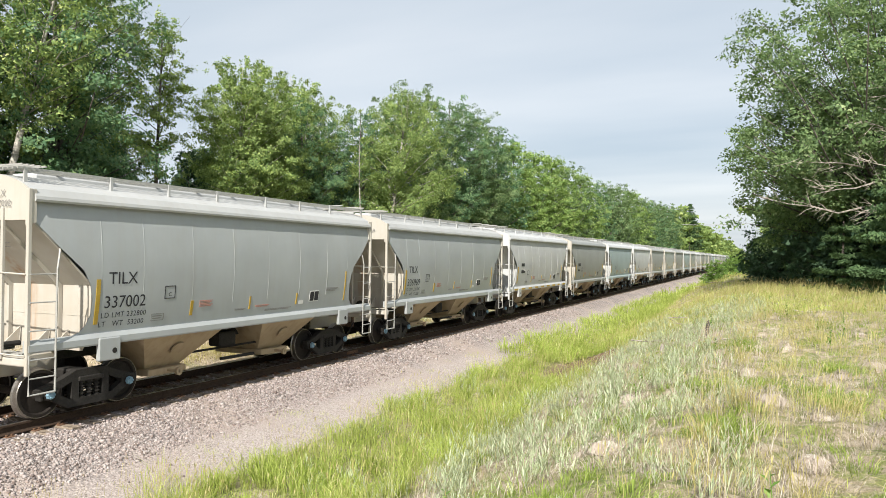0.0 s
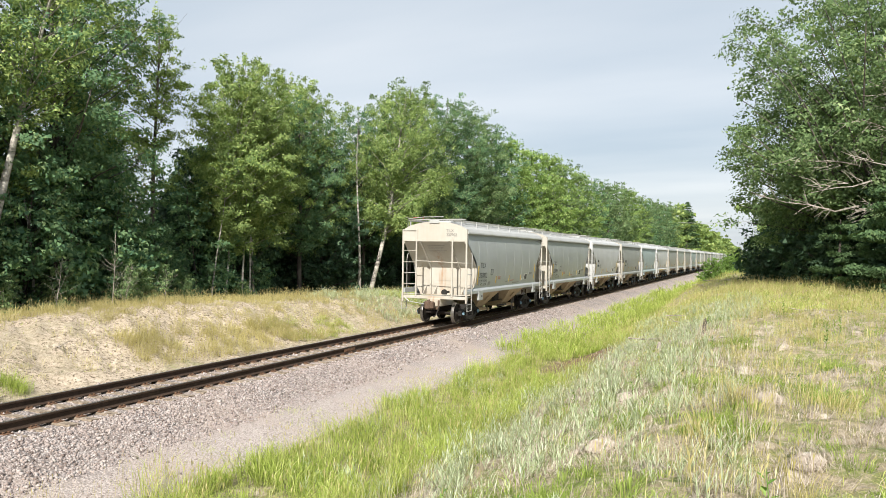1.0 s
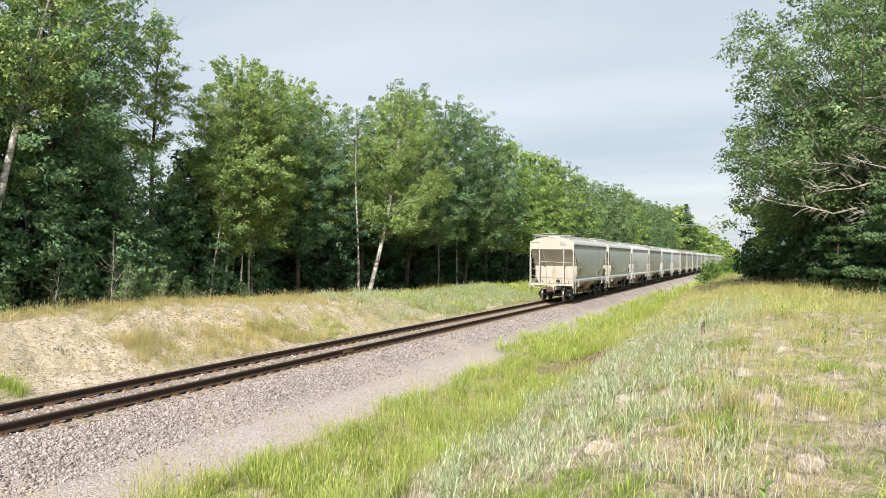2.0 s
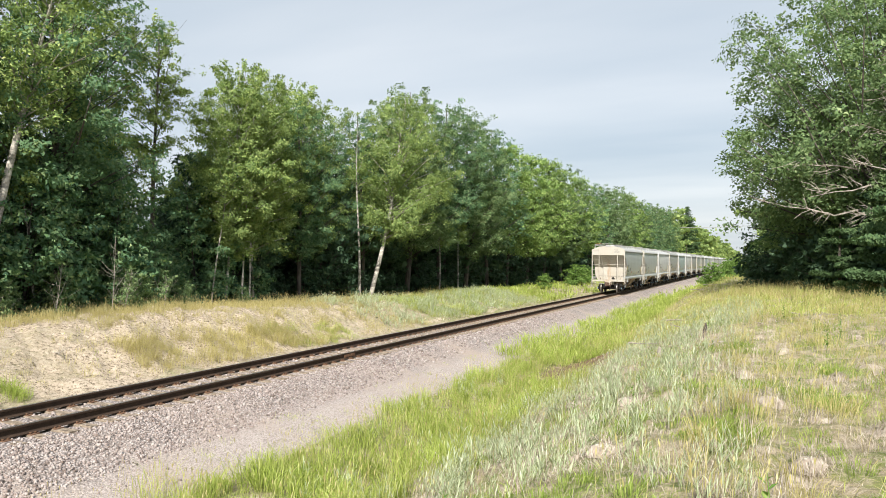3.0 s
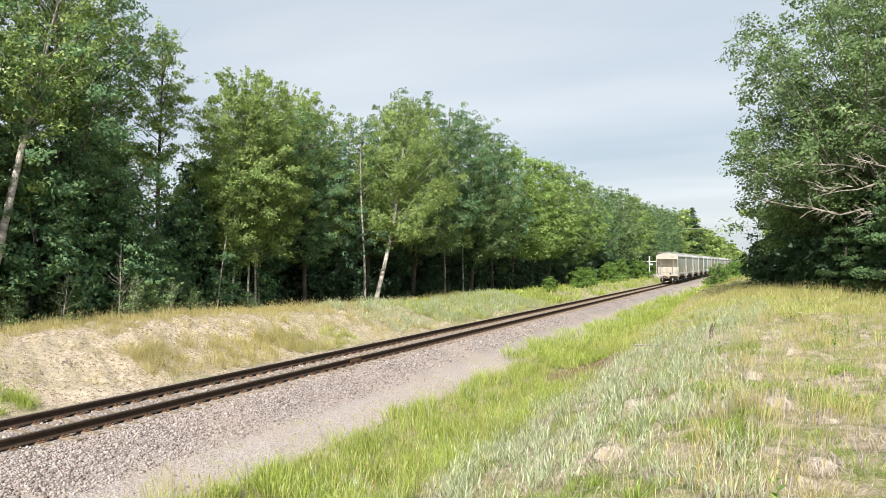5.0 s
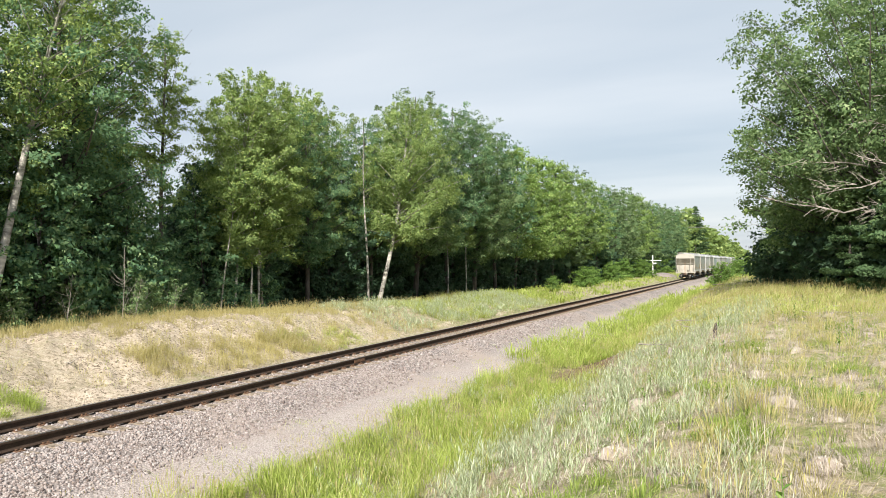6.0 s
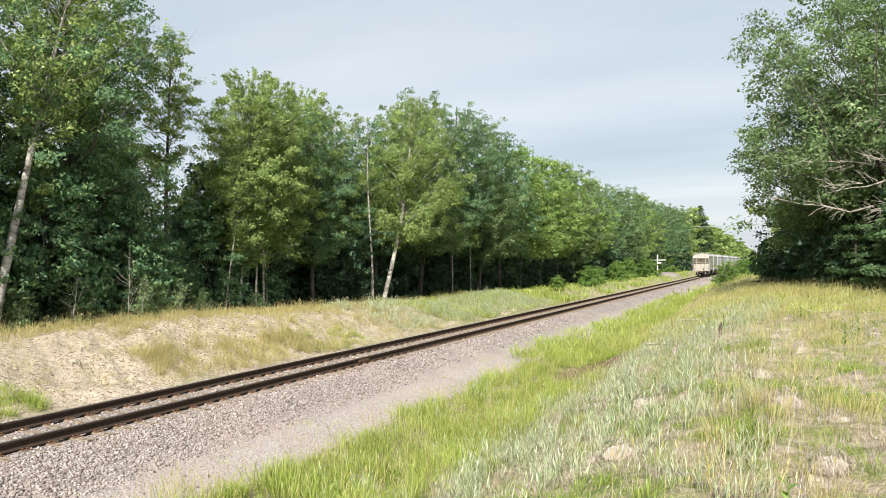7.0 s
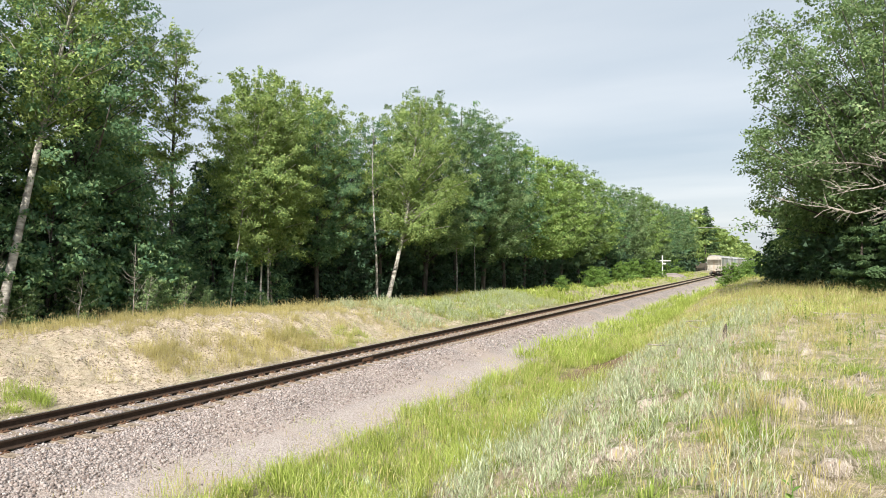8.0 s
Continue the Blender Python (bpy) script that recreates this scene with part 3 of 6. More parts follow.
def writing(text, size, x, y, z, car, mat=None, name="lettering", spacing=1.0):
    """Letters on the side that faces +x; y is where they begin."""
    cu = bpy.data.curves.new(name, "FONT")
    cu.body, cu.size, cu.resolution_u, cu.space_character = text, size, 3, spacing
    tmp = new("lettering_curve", cu)
    bpy.context.view_layer.update()
    me = bpy.data.meshes.new_from_object(tmp.evaluated_get(bpy.context.evaluated_depsgraph_get()))
    bpy.data.objects.remove(tmp)
    me.materials.append(mat or INK)
    ob = part(name, me, None, car, "black painted lettering")
    lean = math.degrees(math.atan2(side_x(z + size) - side_x(z), size))
    ob.matrix_basis = pose(x, y, z, 0, 0, 90) @ pose(0, 0, 0, 90, 0, 0) @ pose(0, 0, 0, lean, 0, 0)
    return ob


def bars(car, y, z, w, h, rows, mat, name="small_print"):
    """Writing too small to read, as plain bars on the +x side."""
    s = Solid()
    for k in range(rows):
        zz = z - k * h * 1.7
        xx = side_x(zz) + 0.006
        s.box(xx - 0.004, xx + 0.003, y, y + w * (1.0 - 0.12 * (k % 3)), zz, zz + h)
    return part(name, s, mat, car)


def on_side(s, y0, y1, z0, z1, lift):
    """A thin plate that follows the bulge of the +x side."""
    rr = []
    for k in range(4):
        z = z0 + (z1 - z0) * k / 3
        x = side_x(z)
        rr.append([(x - 0.004, y0, z), (x + lift, y0, z), (x + lift, y1, z), (x - 0.004, y1, z)])
    s.rings(rr)


def hopper_car(paint, end_paint, roof_paint, yellow_sill=False):
    car = tagged(new("covered_hopper_car"), category="railway car", group="cars of the train")
    zs = [1.50, 1.60, 1.72, 1.9, 2.2, 2.5, 2.75, 3.0, 3.2, 3.4, 3.6, 3.8, 4.02]
    for sx in (-1, 1):
        # side sheet: skin of 12 mm with its own inner face
        s = Solid()
        cols = np.linspace(-1, 1, 21)
        for off, flip in ((0.0, 1), (-0.012, -1)):
            s.rings([[(sx * (side_x(z) + off + 0.003 * math.sin(c * 25)), c * side_end(z), z) for c in cols] for z in zs], closed=False)
        part("side_sheet", s, paint, car, smooth=True)
        # seams
        for y in (-4.37, -3.36, -1.99, -0.66, 0.64, 1.98, 3.30, 4.37):
            s = Solid()
            rr = []
            for z in np.linspace(1.95 if abs(y) < 4 else 2.05, 3.8, 9):
                xx = side_x(z)
                rr.append([(sx * (xx - 0.01), y - 0.014, z), (sx * (xx + 0.003), y - 0.008, z), (sx * (xx + 0.003), y + 0.008, z), (sx * (xx - 0.01), y + 0.014, z)])
            s.rings(rr)
            part("seam", s, paint, car)
        # eave and sill
        s = Solid()
        s.prism([(sx * 1.44, 4.00), (sx * 1.585, 3.96), (sx * 1.60, 4.00), (sx * 1.585, 4.06), (sx * 1.50, 4.19), (sx * 1.44, 4.19)], "y", -HALF + 0.1, HALF - 0.1)
        part("eave", s, roof_paint, car)
        s = Solid()
        s.prism([(sx * 1.42, 1.35), (sx * 1.56, 1.33), (sx * 1.575, 1.36), (sx * 1.575, 1.47), (sx * 1.52, 1.55), (sx * 1.42, 1.55)], "y", -HALF + 0.02, HALF - 0.02)
        part("side_sill", s, paint, car)
        for sy in (-1, 1):
            # wing plate at the top corner of the side
            s = Solid()
            s.prism([(sy * 5.70, 3.60), (sy * 5.83, 3.55), (sy * 5.83, 4.17), (sy * 5.70, 4.17)], "x", sx * 1.45, sx * 1.56)
            part("corner_plate", s, end_paint, car)
            s = Solid()
            y0 = sy * 4.17
            s.box(min(sx * 1.50, sx * 1.60), max(sx * 1.50, sx * 1.60), y0 - 0.25, y0 + 0.25, 1.02, 1.46, 0.02)
            s.slot = 1
            s.tube([(sx * 1.595, y0 + 0.1, 1.2), (sx * 1.606, y0 + 0.1, 1.2)], 0.055, 10)
            part("jacking_pad", s, [paint, STEEL_DARK], car)
            # corner post, side ladder and step
            s = Solid()
            s.box(sx * 1.535 - 0.035, sx * 1.535 + 0.035, sy * 5.82 - 0.035, sy * 5.82 + 0.035, 0.95, 4.18, 0.008)
            part("corner_post", s, end_paint, car)
            s = Solid()
            xx, ya, yb = sx * 1.585, sy * 5.82, sy * 5.32
            s.tube([(xx, yb + sy * 0.0, 0.62), (xx, yb, 1.15), (xx + sx * 0.02, yb, 2.8), (xx, yb - sy * 0.05, 3.05), (xx - sx * 0.05, yb - sy * 0.10, 3.16)], 0.019, 6)
            for z in (1.22, 1.72, 2.21, 2.70):
                s.tube([(xx, ya, z), (xx, yb, z)], 0.014, 6)
            s.tube([(xx, ya, 1.3), (xx, ya, 0.62), (xx, yb, 0.62)], 0.020, 6)
            s.tube([(xx, ya, 0.90), (xx, yb, 0.90)], 0.014, 6)
            part("side_ladder", s, GALV, car)
            # end posts
            s = Solid()
            s.box(sx * 0.87 - 0.03, sx * 0.87 + 0.03, sy * 5.83 - 0.03, sy * 5.83 + 0.03, 1.2, 3.86 if sx * sy < 0 else 4.2, 0.008)
            if sx * sy > 0:
                for z in (1.75, 2.24, 2.72, 3.23, 3.67, 4.14):
                    s.tube([(sx * 0.87, sy * 5.86, z), (sx * 1.53, sy * 5.86, z)], 0.014, 6)
            part("end_ladder" if sx * sy > 0 else "end_post", s, end_paint, car)
    # roof: shallow arch
    s = Solid()
    arc = [(1.50 * math.sin(a), 4.17 + 0.34 * (math.cos(a) - math.cos(1.2)) / (1 - math.cos(1.2))) for a in np.linspace(-1.2, 1.2, 17)]
    arc = [(x / math.sin(1.2), z) for x, z in arc]
    s.prism(arc, "y", -HALF + 0.07, HALF - 0.07)
    part("roof", s, roof_paint, car)
    # hatch trough
    s = Solid()
    s.box(-0.36, 0.36, -4.9, 4.9, 4.45, 4.60, 0.05)
    part("hatch_cover", s, roof_paint, car)
    for k in range(8):
        s = Solid()
        y = -4.4 + k * 8.8 / 7
        s.box(-0.42, 0.42, y - 0.035, y + 0.035, 4.58, 4.64, 0.01)
        part("hatch_bar", s, STEEL_DARK, car)
    for sx in (-1, 1):
        # running board: grating strips on brackets
        s = Solid()
        for k in range(5):
            x = sx * (0.72 + 0.13 * k)
            s.box(x - 0.012, x + 0.007, -HALF, HALF, 4.54, 4.575)
        for k in range(40):
            y = -HALF + 0.15 + k * (2 * HALF - 0.3) / 39
            s.box(min(sx * 0.72, sx * 1.24), max(sx * 0.72, sx * 1.24), y - 0.008, y + 0.008, 4.545, 4.57)
        part("running_board", s, GALV, car)
        for y in (-5.7, -3.9, -2.4, -0.9, 0.9, 2.4, 3.9, 5.7):
            s = Solid()
            s.prism([(sx * 1.26, 4.58), (sx * 1.22, 4.58), (sx * 1.22, 4.30), (sx * 1.26, 4.26)], "y", y - 0.03, y + 0.03)
            part("roof_bracket", s, roof_paint, car)
    for sy in (-1, 1):
        # crossover walk over the roof end
        s = Solid()
        for k in range(5):
            y = sy * (5.35 + 0.11 * k)
            s.box(-1.3, 1.3, y - 0.012, y + 0.012, 4.60, 4.63)
        s.tube([(-1.3, sy * 5.84, 4.3), (-1.3, sy * 5.84, 4.64), (-0.5, sy * 5.86, 4.72), (0.45, sy * 5.86, 4.72)], 0.018, 6)
        part("end_walk", s, GALV, car)
        s = Solid()
        s.tube([(-1.25, sy * 5.4, 4.60), (-1.25, sy * 5.4, 4.72), (-0.75, sy * 5.4, 4.74), (-0.75, sy * 5.4, 4.60)], 0.016, 6)
        part("red_grab_iron", s, RED, car, "red painted grab iron")
        s = Solid()
        s.box(-0.24, 0.24, min(sy * 5.83, sy * 5.86), max(sy * 5.83, sy * 5.86), 4.44, 4.58, 0.01)
        part("roof_plate", s, roof_paint, car)
        # end: upper plate, slope sheet, lower wall, stiffeners
        s = Solid()
        up = [(x, z) for x, z in arc] + [(1.46, 3.64), (-1.46, 3.64)]
        s.prism(up, "y", sy * (HALF - 0.02), sy * (HALF - 0.05))
        part("end_plate", s, end_paint, car)
        s = Solid()
        s.prism([(sy * 5.80, 3.66), (sy * 5.74, 3.66), (sy * 4.50, 2.46), (sy * 4.55, 2.46)], "x", -1.525, 1.525)
        part("slope_sheet", s, end_paint, car)
        s = Solid()
        s.prism([(-1.53, 2.47), (1.53, 2.47), (1.50, 1.9), (1.43, 1.55), (1.25, 1.22), (-1.25, 1.22), (-1.43, 1.55), (-1.50, 1.9)], "y", sy * 4.50, sy * 4.55)
        part("end_wall", s, end_paint, car)
        s = Solid()
        s.box(-1.48, 1.48, min(sy * 4.545, sy * 4.558), max(sy * 4.545, sy * 4.558), 1.885, 1.90)
        part("weld_seam", s, end_paint, car)
        for x in (-0.72, 0.72):
            s = Solid()
            s.prism([(sy * 5.86, 3.66), (sy * 5.78, 3.66), (sy * 4.56, 2.46), (sy * 4.56, 1.24), (sy * 4.64, 1.24), (sy * 4.64, 2.42)], "x", x - 0.03, x + 0.03)
            part("stiffener", s, end_paint, car)
        s = Solid()
        s.tube([(-0.87, sy * 5.86, 2.78), (1.53, sy * 5.86, 2.70)], 0.016, 6)
        s.tube([(-1.53, sy * 5.86, 1.30), (1.53, sy * 5.86, 1.30)], 0.016, 6)
        part("grab_bar", s, end_paint, car)
        # platform, end sill, coupler
        s = Solid()
        for k in range(9):
            y = sy * (5.18 + 0.075 * k)
            s.box(-0.75, 0.75, y - 0.02, y + 0.02, 1.19, 1.23)
        part("end_platform", s, GALV, car)
        s = Solid()
        s.box(-1.55, 1.55, min(sy * 5.62, sy * 5.82), max(sy * 5.62, sy * 5.82), 1.10, 1.24, 0.02)
        s.box(-0.32, 0.32, min(sy * 4.3, sy * 5.85), max(sy * 4.3, sy * 5.85), 0.78, 1.14, 0.03)
        for x in (-0.42, 0.42, 0.95, -0.95):
            s.prism([(sy * 5.0, 1.24), (sy * 4.62, 1.24), (sy * 4.58, 1.62)], "x", x - 0.012, x + 0.012)
        part("end_sill", s, end_paint, car)
        s = Solid()
        s.box(-0.09, 0.09, min(sy * 5.8, sy * 6.16), max(sy * 5.8, sy * 6.16), 0.80, 0.96, 0.03)
        part("coupler", s, BROWN_STEEL, car)
        s = Solid()
        s.box(-0.30, -0.22, min(sy * 5.8, sy * 5.9), max(sy * 5.8, sy * 5.9), 0.66, 1.06, 0.02)
        s.box(0.22, 0.30, min(sy * 5.8, sy * 5.9), max(sy * 5.8, sy * 5.9), 0.66, 1.06, 0.02)
        s.box(-0.30, 0.30, min(sy * 5.8, sy * 5.9), max(sy * 5.8, sy * 5.9), 0.64, 0.76, 0.02)
        part("striker", s, BROWN_STEEL, car)
        s = Solid()
        s.box(-0.22, 0.05, min(sy * 6.1, sy * 6.36), max(sy * 6.1, sy * 6.36), 0.68, 1.04, 0.05)
        s.box(0.03, 0.20, min(sy * 6.12, sy * 6.34), max(sy * 6.12, sy * 6.34), 0.70, 1.02, 0.05)
        s.tube([(-0.02, sy * 6.24, 0.64), (-0.02, sy * 6.24, 1.10)], 0.035, 8)
        part("knuckle", s, BROWN_STEEL, car)
        s = Solid()
        s.tube([(0.28, sy * 5.8, 0.82), (0.30, sy * 6.05, 0.62), (0.27, sy * 6.15, 0.42), (0.18, sy * 6.25, 0.36)], 0.025, 6)
        part("air_hose", s, STEEL_DARK, car)
        s = Solid()
        s.tube([(-1.2, sy * 5.85, 0.96), (-0.25, sy * 6.0, 0.86)], 0.018, 6)
        s.tube([(-1.2, sy * 5.85, 0.96), (-1.45, sy * 5.84, 1.15)], 0.018, 6)
        part("uncoupling_lever", s, GALV, car)
        truck(car, sy * TRUCK_AT)
    # brake gear at one end
    s = Solid()
    s.tube([(0.45, -5.72, 1.40), (0.45, -5.66, 1.40)], 0.14, 14)
    s.tube([(0.45, -5.2, 1.40), (0.45, -5.66, 1.40)], 0.05, 8)
    part("brake_wheel", s, STEEL_DARK, car)
    s = Solid()
    s.tube([(-0.5, 5.0, 1.45), (0.4, 5.0, 1.45)], 0.17, 12)
    s.tube([(0.75, 4.85, 1.5), (1.15, 4.85, 1.5)], 0.12, 10)
    part("air_reservoir", s, STEEL_DARK, car)
    # underframe and hoppers
    s = Solid()
    s.box(-0.30, 0.30, -4.4, 4.4, 0.95, 1.30, 0.03)
    part("centre_sill", s, STEEL_DARK, car)
    for y in (-1.92, 1.92):
        s = Solid()
        s.rings([[(-1.44, y - 1.30, 1.45), (1.44, y - 1.30, 1.45), (1.44, y + 1.30, 1.45), (-1.44, y + 1.30, 1.45)],
                 [(-0.62, y - 0.50, 0.52), (0.62, y - 0.50, 0.52), (0.62, y + 0.50, 0.52), (-0.62, y + 0.50, 0.52)]])
        b = part("hopper_bay", s, HOPPER_TAN, car, "dusty tan sloping discharge hopper")
        s = Solid()
        s.box(-0.80, 0.80, y - 0.56, y + 0.56, 0.38, 0.52, 0.02)
        s.tube([(-1.15, y, 0.45), (1.15, y, 0.45)], 0.03, 6)
        s.tube([(1.08, y, 0.45), (1.15, y, 0.45)], 0.09, 8)
        part("outlet_gate", s, HOPPER_TAN, b)
        for sx in (-1, 1):
            s = Solid()
            c = Vector((sx * 1.06, y, 0.98))
            n = Vector((sx * 0.93, 0, -0.82)).normalized()
            s.tube([c, c + n * 0.03], 0.17, 14)
            part("access_plate", s, HOPPER_TAN, b)
    s = Solid()
    s.tube([(1.1, -0.55, 0.55), (1.15, 0.6, 0.55)], 0.04, 8)
    s.tube([(0.7, -1.3, 0.75), (0.7, 1.3, 0.75)], 0.03, 6)
    s.box(0.5, 0.9, -0.35, 0.25, 0.8, 1.15, 0.04)
    part("brake_rigging", s, STEEL_DARK, car)
    # side markings
    for sx in (-1, 1):
        for y, z, h, w in ((-4.44, 1.72, 0.86, 0.09), (-1.98, 1.72, 0.33, 0.08), (-0.02, 1.74, 0.31, 0.05), (1.9, 1.74, 0.31, 0.05), (4.30, 1.74, 0.86, 0.05)):
            s = Solid()
            rr = []
            for k in range(4):
                zz = z + h * k / 3
                xx = side_x(zz)
                rr.append([(sx * (xx - 0.004), y - w / 2, zz), (sx * (xx + 0.010), y - w / 2, zz), (sx * (xx + 0.010), y + w / 2, zz), (sx * (xx - 0.004), y + w / 2, zz)])
            s.rings(rr)
            part("reflector_strip", s, YELLOW, car)
        if yellow_sill:
            for k in range(9):
                s = Solid()
                y = -5.0 + k * 1.2
                s.box(sx * 1.578 - 0.004, sx * 1.578 + 0.004, y, y + 0.6, 1.37, 1.46)
                part("sill_stripe", s, YELLOW, car)
    bars(car, -1.75, 2.02, 0.42, 0.018, 5, RED_INK)
    bars(car, -0.55, 1.76, 0.4, 0.014, 2, FADED_INK)
    bars(car, 0.2, 1.80, 0.55, 0.018, 2, RED_INK)
    bars(car, 0.6, 1.68, 1.1, 0.016, 2, FADED_INK)
    bars(car, 3.30, 2.12, 0.62, 0.022, 3, FADED_INK)
    bars(car, -1.9, 1.42, 0.35, 0.03, 1, INK)
    s = Solid()
    for a, b, c, d in ((-2.79, -2.50, 2.13, 2.145), (-2.79, -2.50, 2.385, 2.40), (-2.79, -2.775, 2.145, 2.385), (-2.515, -2.50, 2.145, 2.385)):
        on_side(s, a, b, c, d, 0.006)
    part("stencil_frame", s, INK, car)
    s = Solid()
    for a, b, c, d in ((-3.10, -2.76, 1.68, 1.69), (-3.10, -2.76, 1.82, 1.83), (-3.10, -3.09, 1.69, 1.82), (-2.77, -2.76, 1.69, 1.82), (-3.06, -2.81, 1.77, 1.79), (-3.06, -2.84, 1.72, 1.74)):
        on_side(s, a, b, c, d, 0.006)
    part("service_stencil", s, FADED_INK, car)
    s = Solid()
    on_side(s, 2.50, 2.94, 1.78, 2.08, 0.006)
    s.slot = 1
    for a in (2.52, 2.735):
        on_side(s, a, a + 0.185, 1.80, 2.06, 0.010)
    part("consolidated_stencil", s, [DECAL, INK], car, "white panel with two black squares")
    s = Solid()
    on_side(s, 2.02, 2.22, 1.74, 1.84, 0.006)
    part("decal", s, DECAL, car)
    return car


FLEET = [
    (GREY, END_CREAM, ROOF_GREY, "light grey covered hopper car, dusty cream end, last of the train"),
    (GREY, END_CREAM, ROOF_GREY, "light grey covered hopper car with rust-streaked ends"),
    (WHITE, WHITE, WHITE, "white covered hopper car with yellow sill stripes"),
    (DARK_GREY, END_CREAM, DARK_GREY, "dull grey covered hopper car with tan ends"),
    (TEAL, WHITE, WHITE, "pale teal covered hopper car with white ends"),
]
cars = []
for k, (a, b, c, label) in enumerate(FLEET):
    car = hopper_car(a, b, c, yellow_sill=(k == 2))
    tagged(car, label)
    cars.append(car)

for k in range(5, 27):
    cars.append(copy_thing(cars[(3, 1, 3, 4, 1, 2)[k % 6] if k < 24 else 3], pose(0, 0, 0)))
    tagged(cars[-1], "grey covered hopper car coupled in the train")


def letter_cars():
    for car, mark, number in ((cars[0], "TILX", "337002"), (cars[1], "TILX", "336969")):
        writing(mark, 0.34, side_x(2.48) + 0.006, -4.22, 2.48, car)
        writing(number, 0.34, side_x(2.02) + 0.009, -4.30, 2.02, car)
        writing("LD LMT 232800", 0.15, side_x(1.83) + 0.006, -4.34, 1.83, car, spacing=1.1)
        writing("LT   WT  53200", 0.15, side_x(1.66) + 0.006, -4.38, 1.66, car, spacing=1.1)
        writing("C", 0.12, side_x(2.18) + 0.008, -2.69, 2.18, car)
        for text, z in ((mark, 4.06), (number, 3.88)):
            cu = writing(text, 0.17, 0.55, -5.87, z, car, FADED_INK, "end_lettering")
            cu.matrix_basis = pose(0.58, -5.845, z, 90, 0, 0)
    bars(cars[2], -3.9, 2.6, 0.5, 0.16, 1, INK, "reporting_mark")
    bars(cars[2], -3.9, 2.25, 0.65, 0.16, 1, INK, "car_number")
    bars(cars[3], -3.9, 2.5, 0.7, 0.2, 2, INK, "reporting_mark")
    s = Solid()
    for k in range(5):
        s.box(-0.45, 0.40 - 0.08 * (k % 3), -0.014, -0.010, -0.10 * k - 0.016, -0.10 * k)
    p = part("end_print", s, FADED_INK, cars[0])
    p.matrix_basis = pose(0, -5.60, 3.47, 46.2)


letter_cars()


def children_named(car, name):
    return [o for o in car.children_recursive if o.name.split(".")[0] == name]


# seconds and how far along the track the last car's rear corner stands
RUN = [(0.0, 8.12), (0.3, 14.15), (0.8, 24.18), (1.0, 28.25), (1.5, 38.2), (3.0, 68.3), (3.5, 78.6), (4.0, 89.0), (4.5, 99.6), (6.0, 131.3), (6.5, 141.9), (7.0, 152.5), (8.0, 173.7)]


def motions():
    for k, car in enumerate(cars):
        walk(car, [(t, pose(0, y + HALF + k * CAR_PITCH, 0)) for t, y in RUN])
    times = [i / FPS for i in range(0, 8 * FPS + 1)]
    way = np.interp(times, [t for t, _ in RUN], [y for _, y in RUN])
    for car in cars[:10]:
        for w in children_named(car, "wheelset"):
            y = w.location.y
            walk(w, [(t, pose(0, y, 0.457, -math.degrees((d - way[0]) / 0.457))) for t, d in zip(times, way)])


# ---------------------------------------------------------------- trees
def ground_z(x, y):
    return float(land(x, y))


def leaves(rng, centres, radii, n, size, flat=0.45, droop=0.0, axis=None):
    """n leaves scattered in sprays: each a small three-cornered blade that faces up and outwards."""
    k = rng.choice(len(centres), n, p=radii ** 2 / np.sum(radii ** 2))
    d = rng.normal(size=(n, 3))
    d /= np.linalg.norm(d, axis=1)[:, None] + 1e-9
    p = centres[k] + d * (radii[k] * rng.random(n) ** 0.5)[:, None] * np.array([1, 1, flat])
    p[:, 2] -= droop * radii[k] * rng.random(n) ** 2 * 3.0
    out = np.zeros((n, 3))
    if axis is not None:
        out = p - axis
        out[:, 2] = 0
        out /= np.linalg.norm(out, axis=1)[:, None] + 1e-9
    tilt = rng.normal(size=(len(centres), 3)) * 0.50
    nrm = d * 0.40 + out * 0.35 + tilt[k] + rng.normal(size=(n, 3)) * 0.38 + np.array([0, 0, 0.50])
    nrm /= np.linalg.norm(nrm, axis=1)[:, None]
    a = np.cross(nrm, rng.normal(size=(n, 3)))
    a /= np.linalg.norm(a, axis=1)[:, None]
    a[:, 2] -= droop
    b = np.cross(nrm, a)
    s = (size * (0.6 + 0.8 * rng.random(n)))[:, None]
    v = np.stack([p - a * s * 0.6 + b * s * 0.12, p + a * s * 0.25 + b * s * 0.5, p + a * s * 0.55 - b * s * 0.40], 1).reshape(-1, 3)
    return v, np.arange(3 * n).reshape(n, 3)


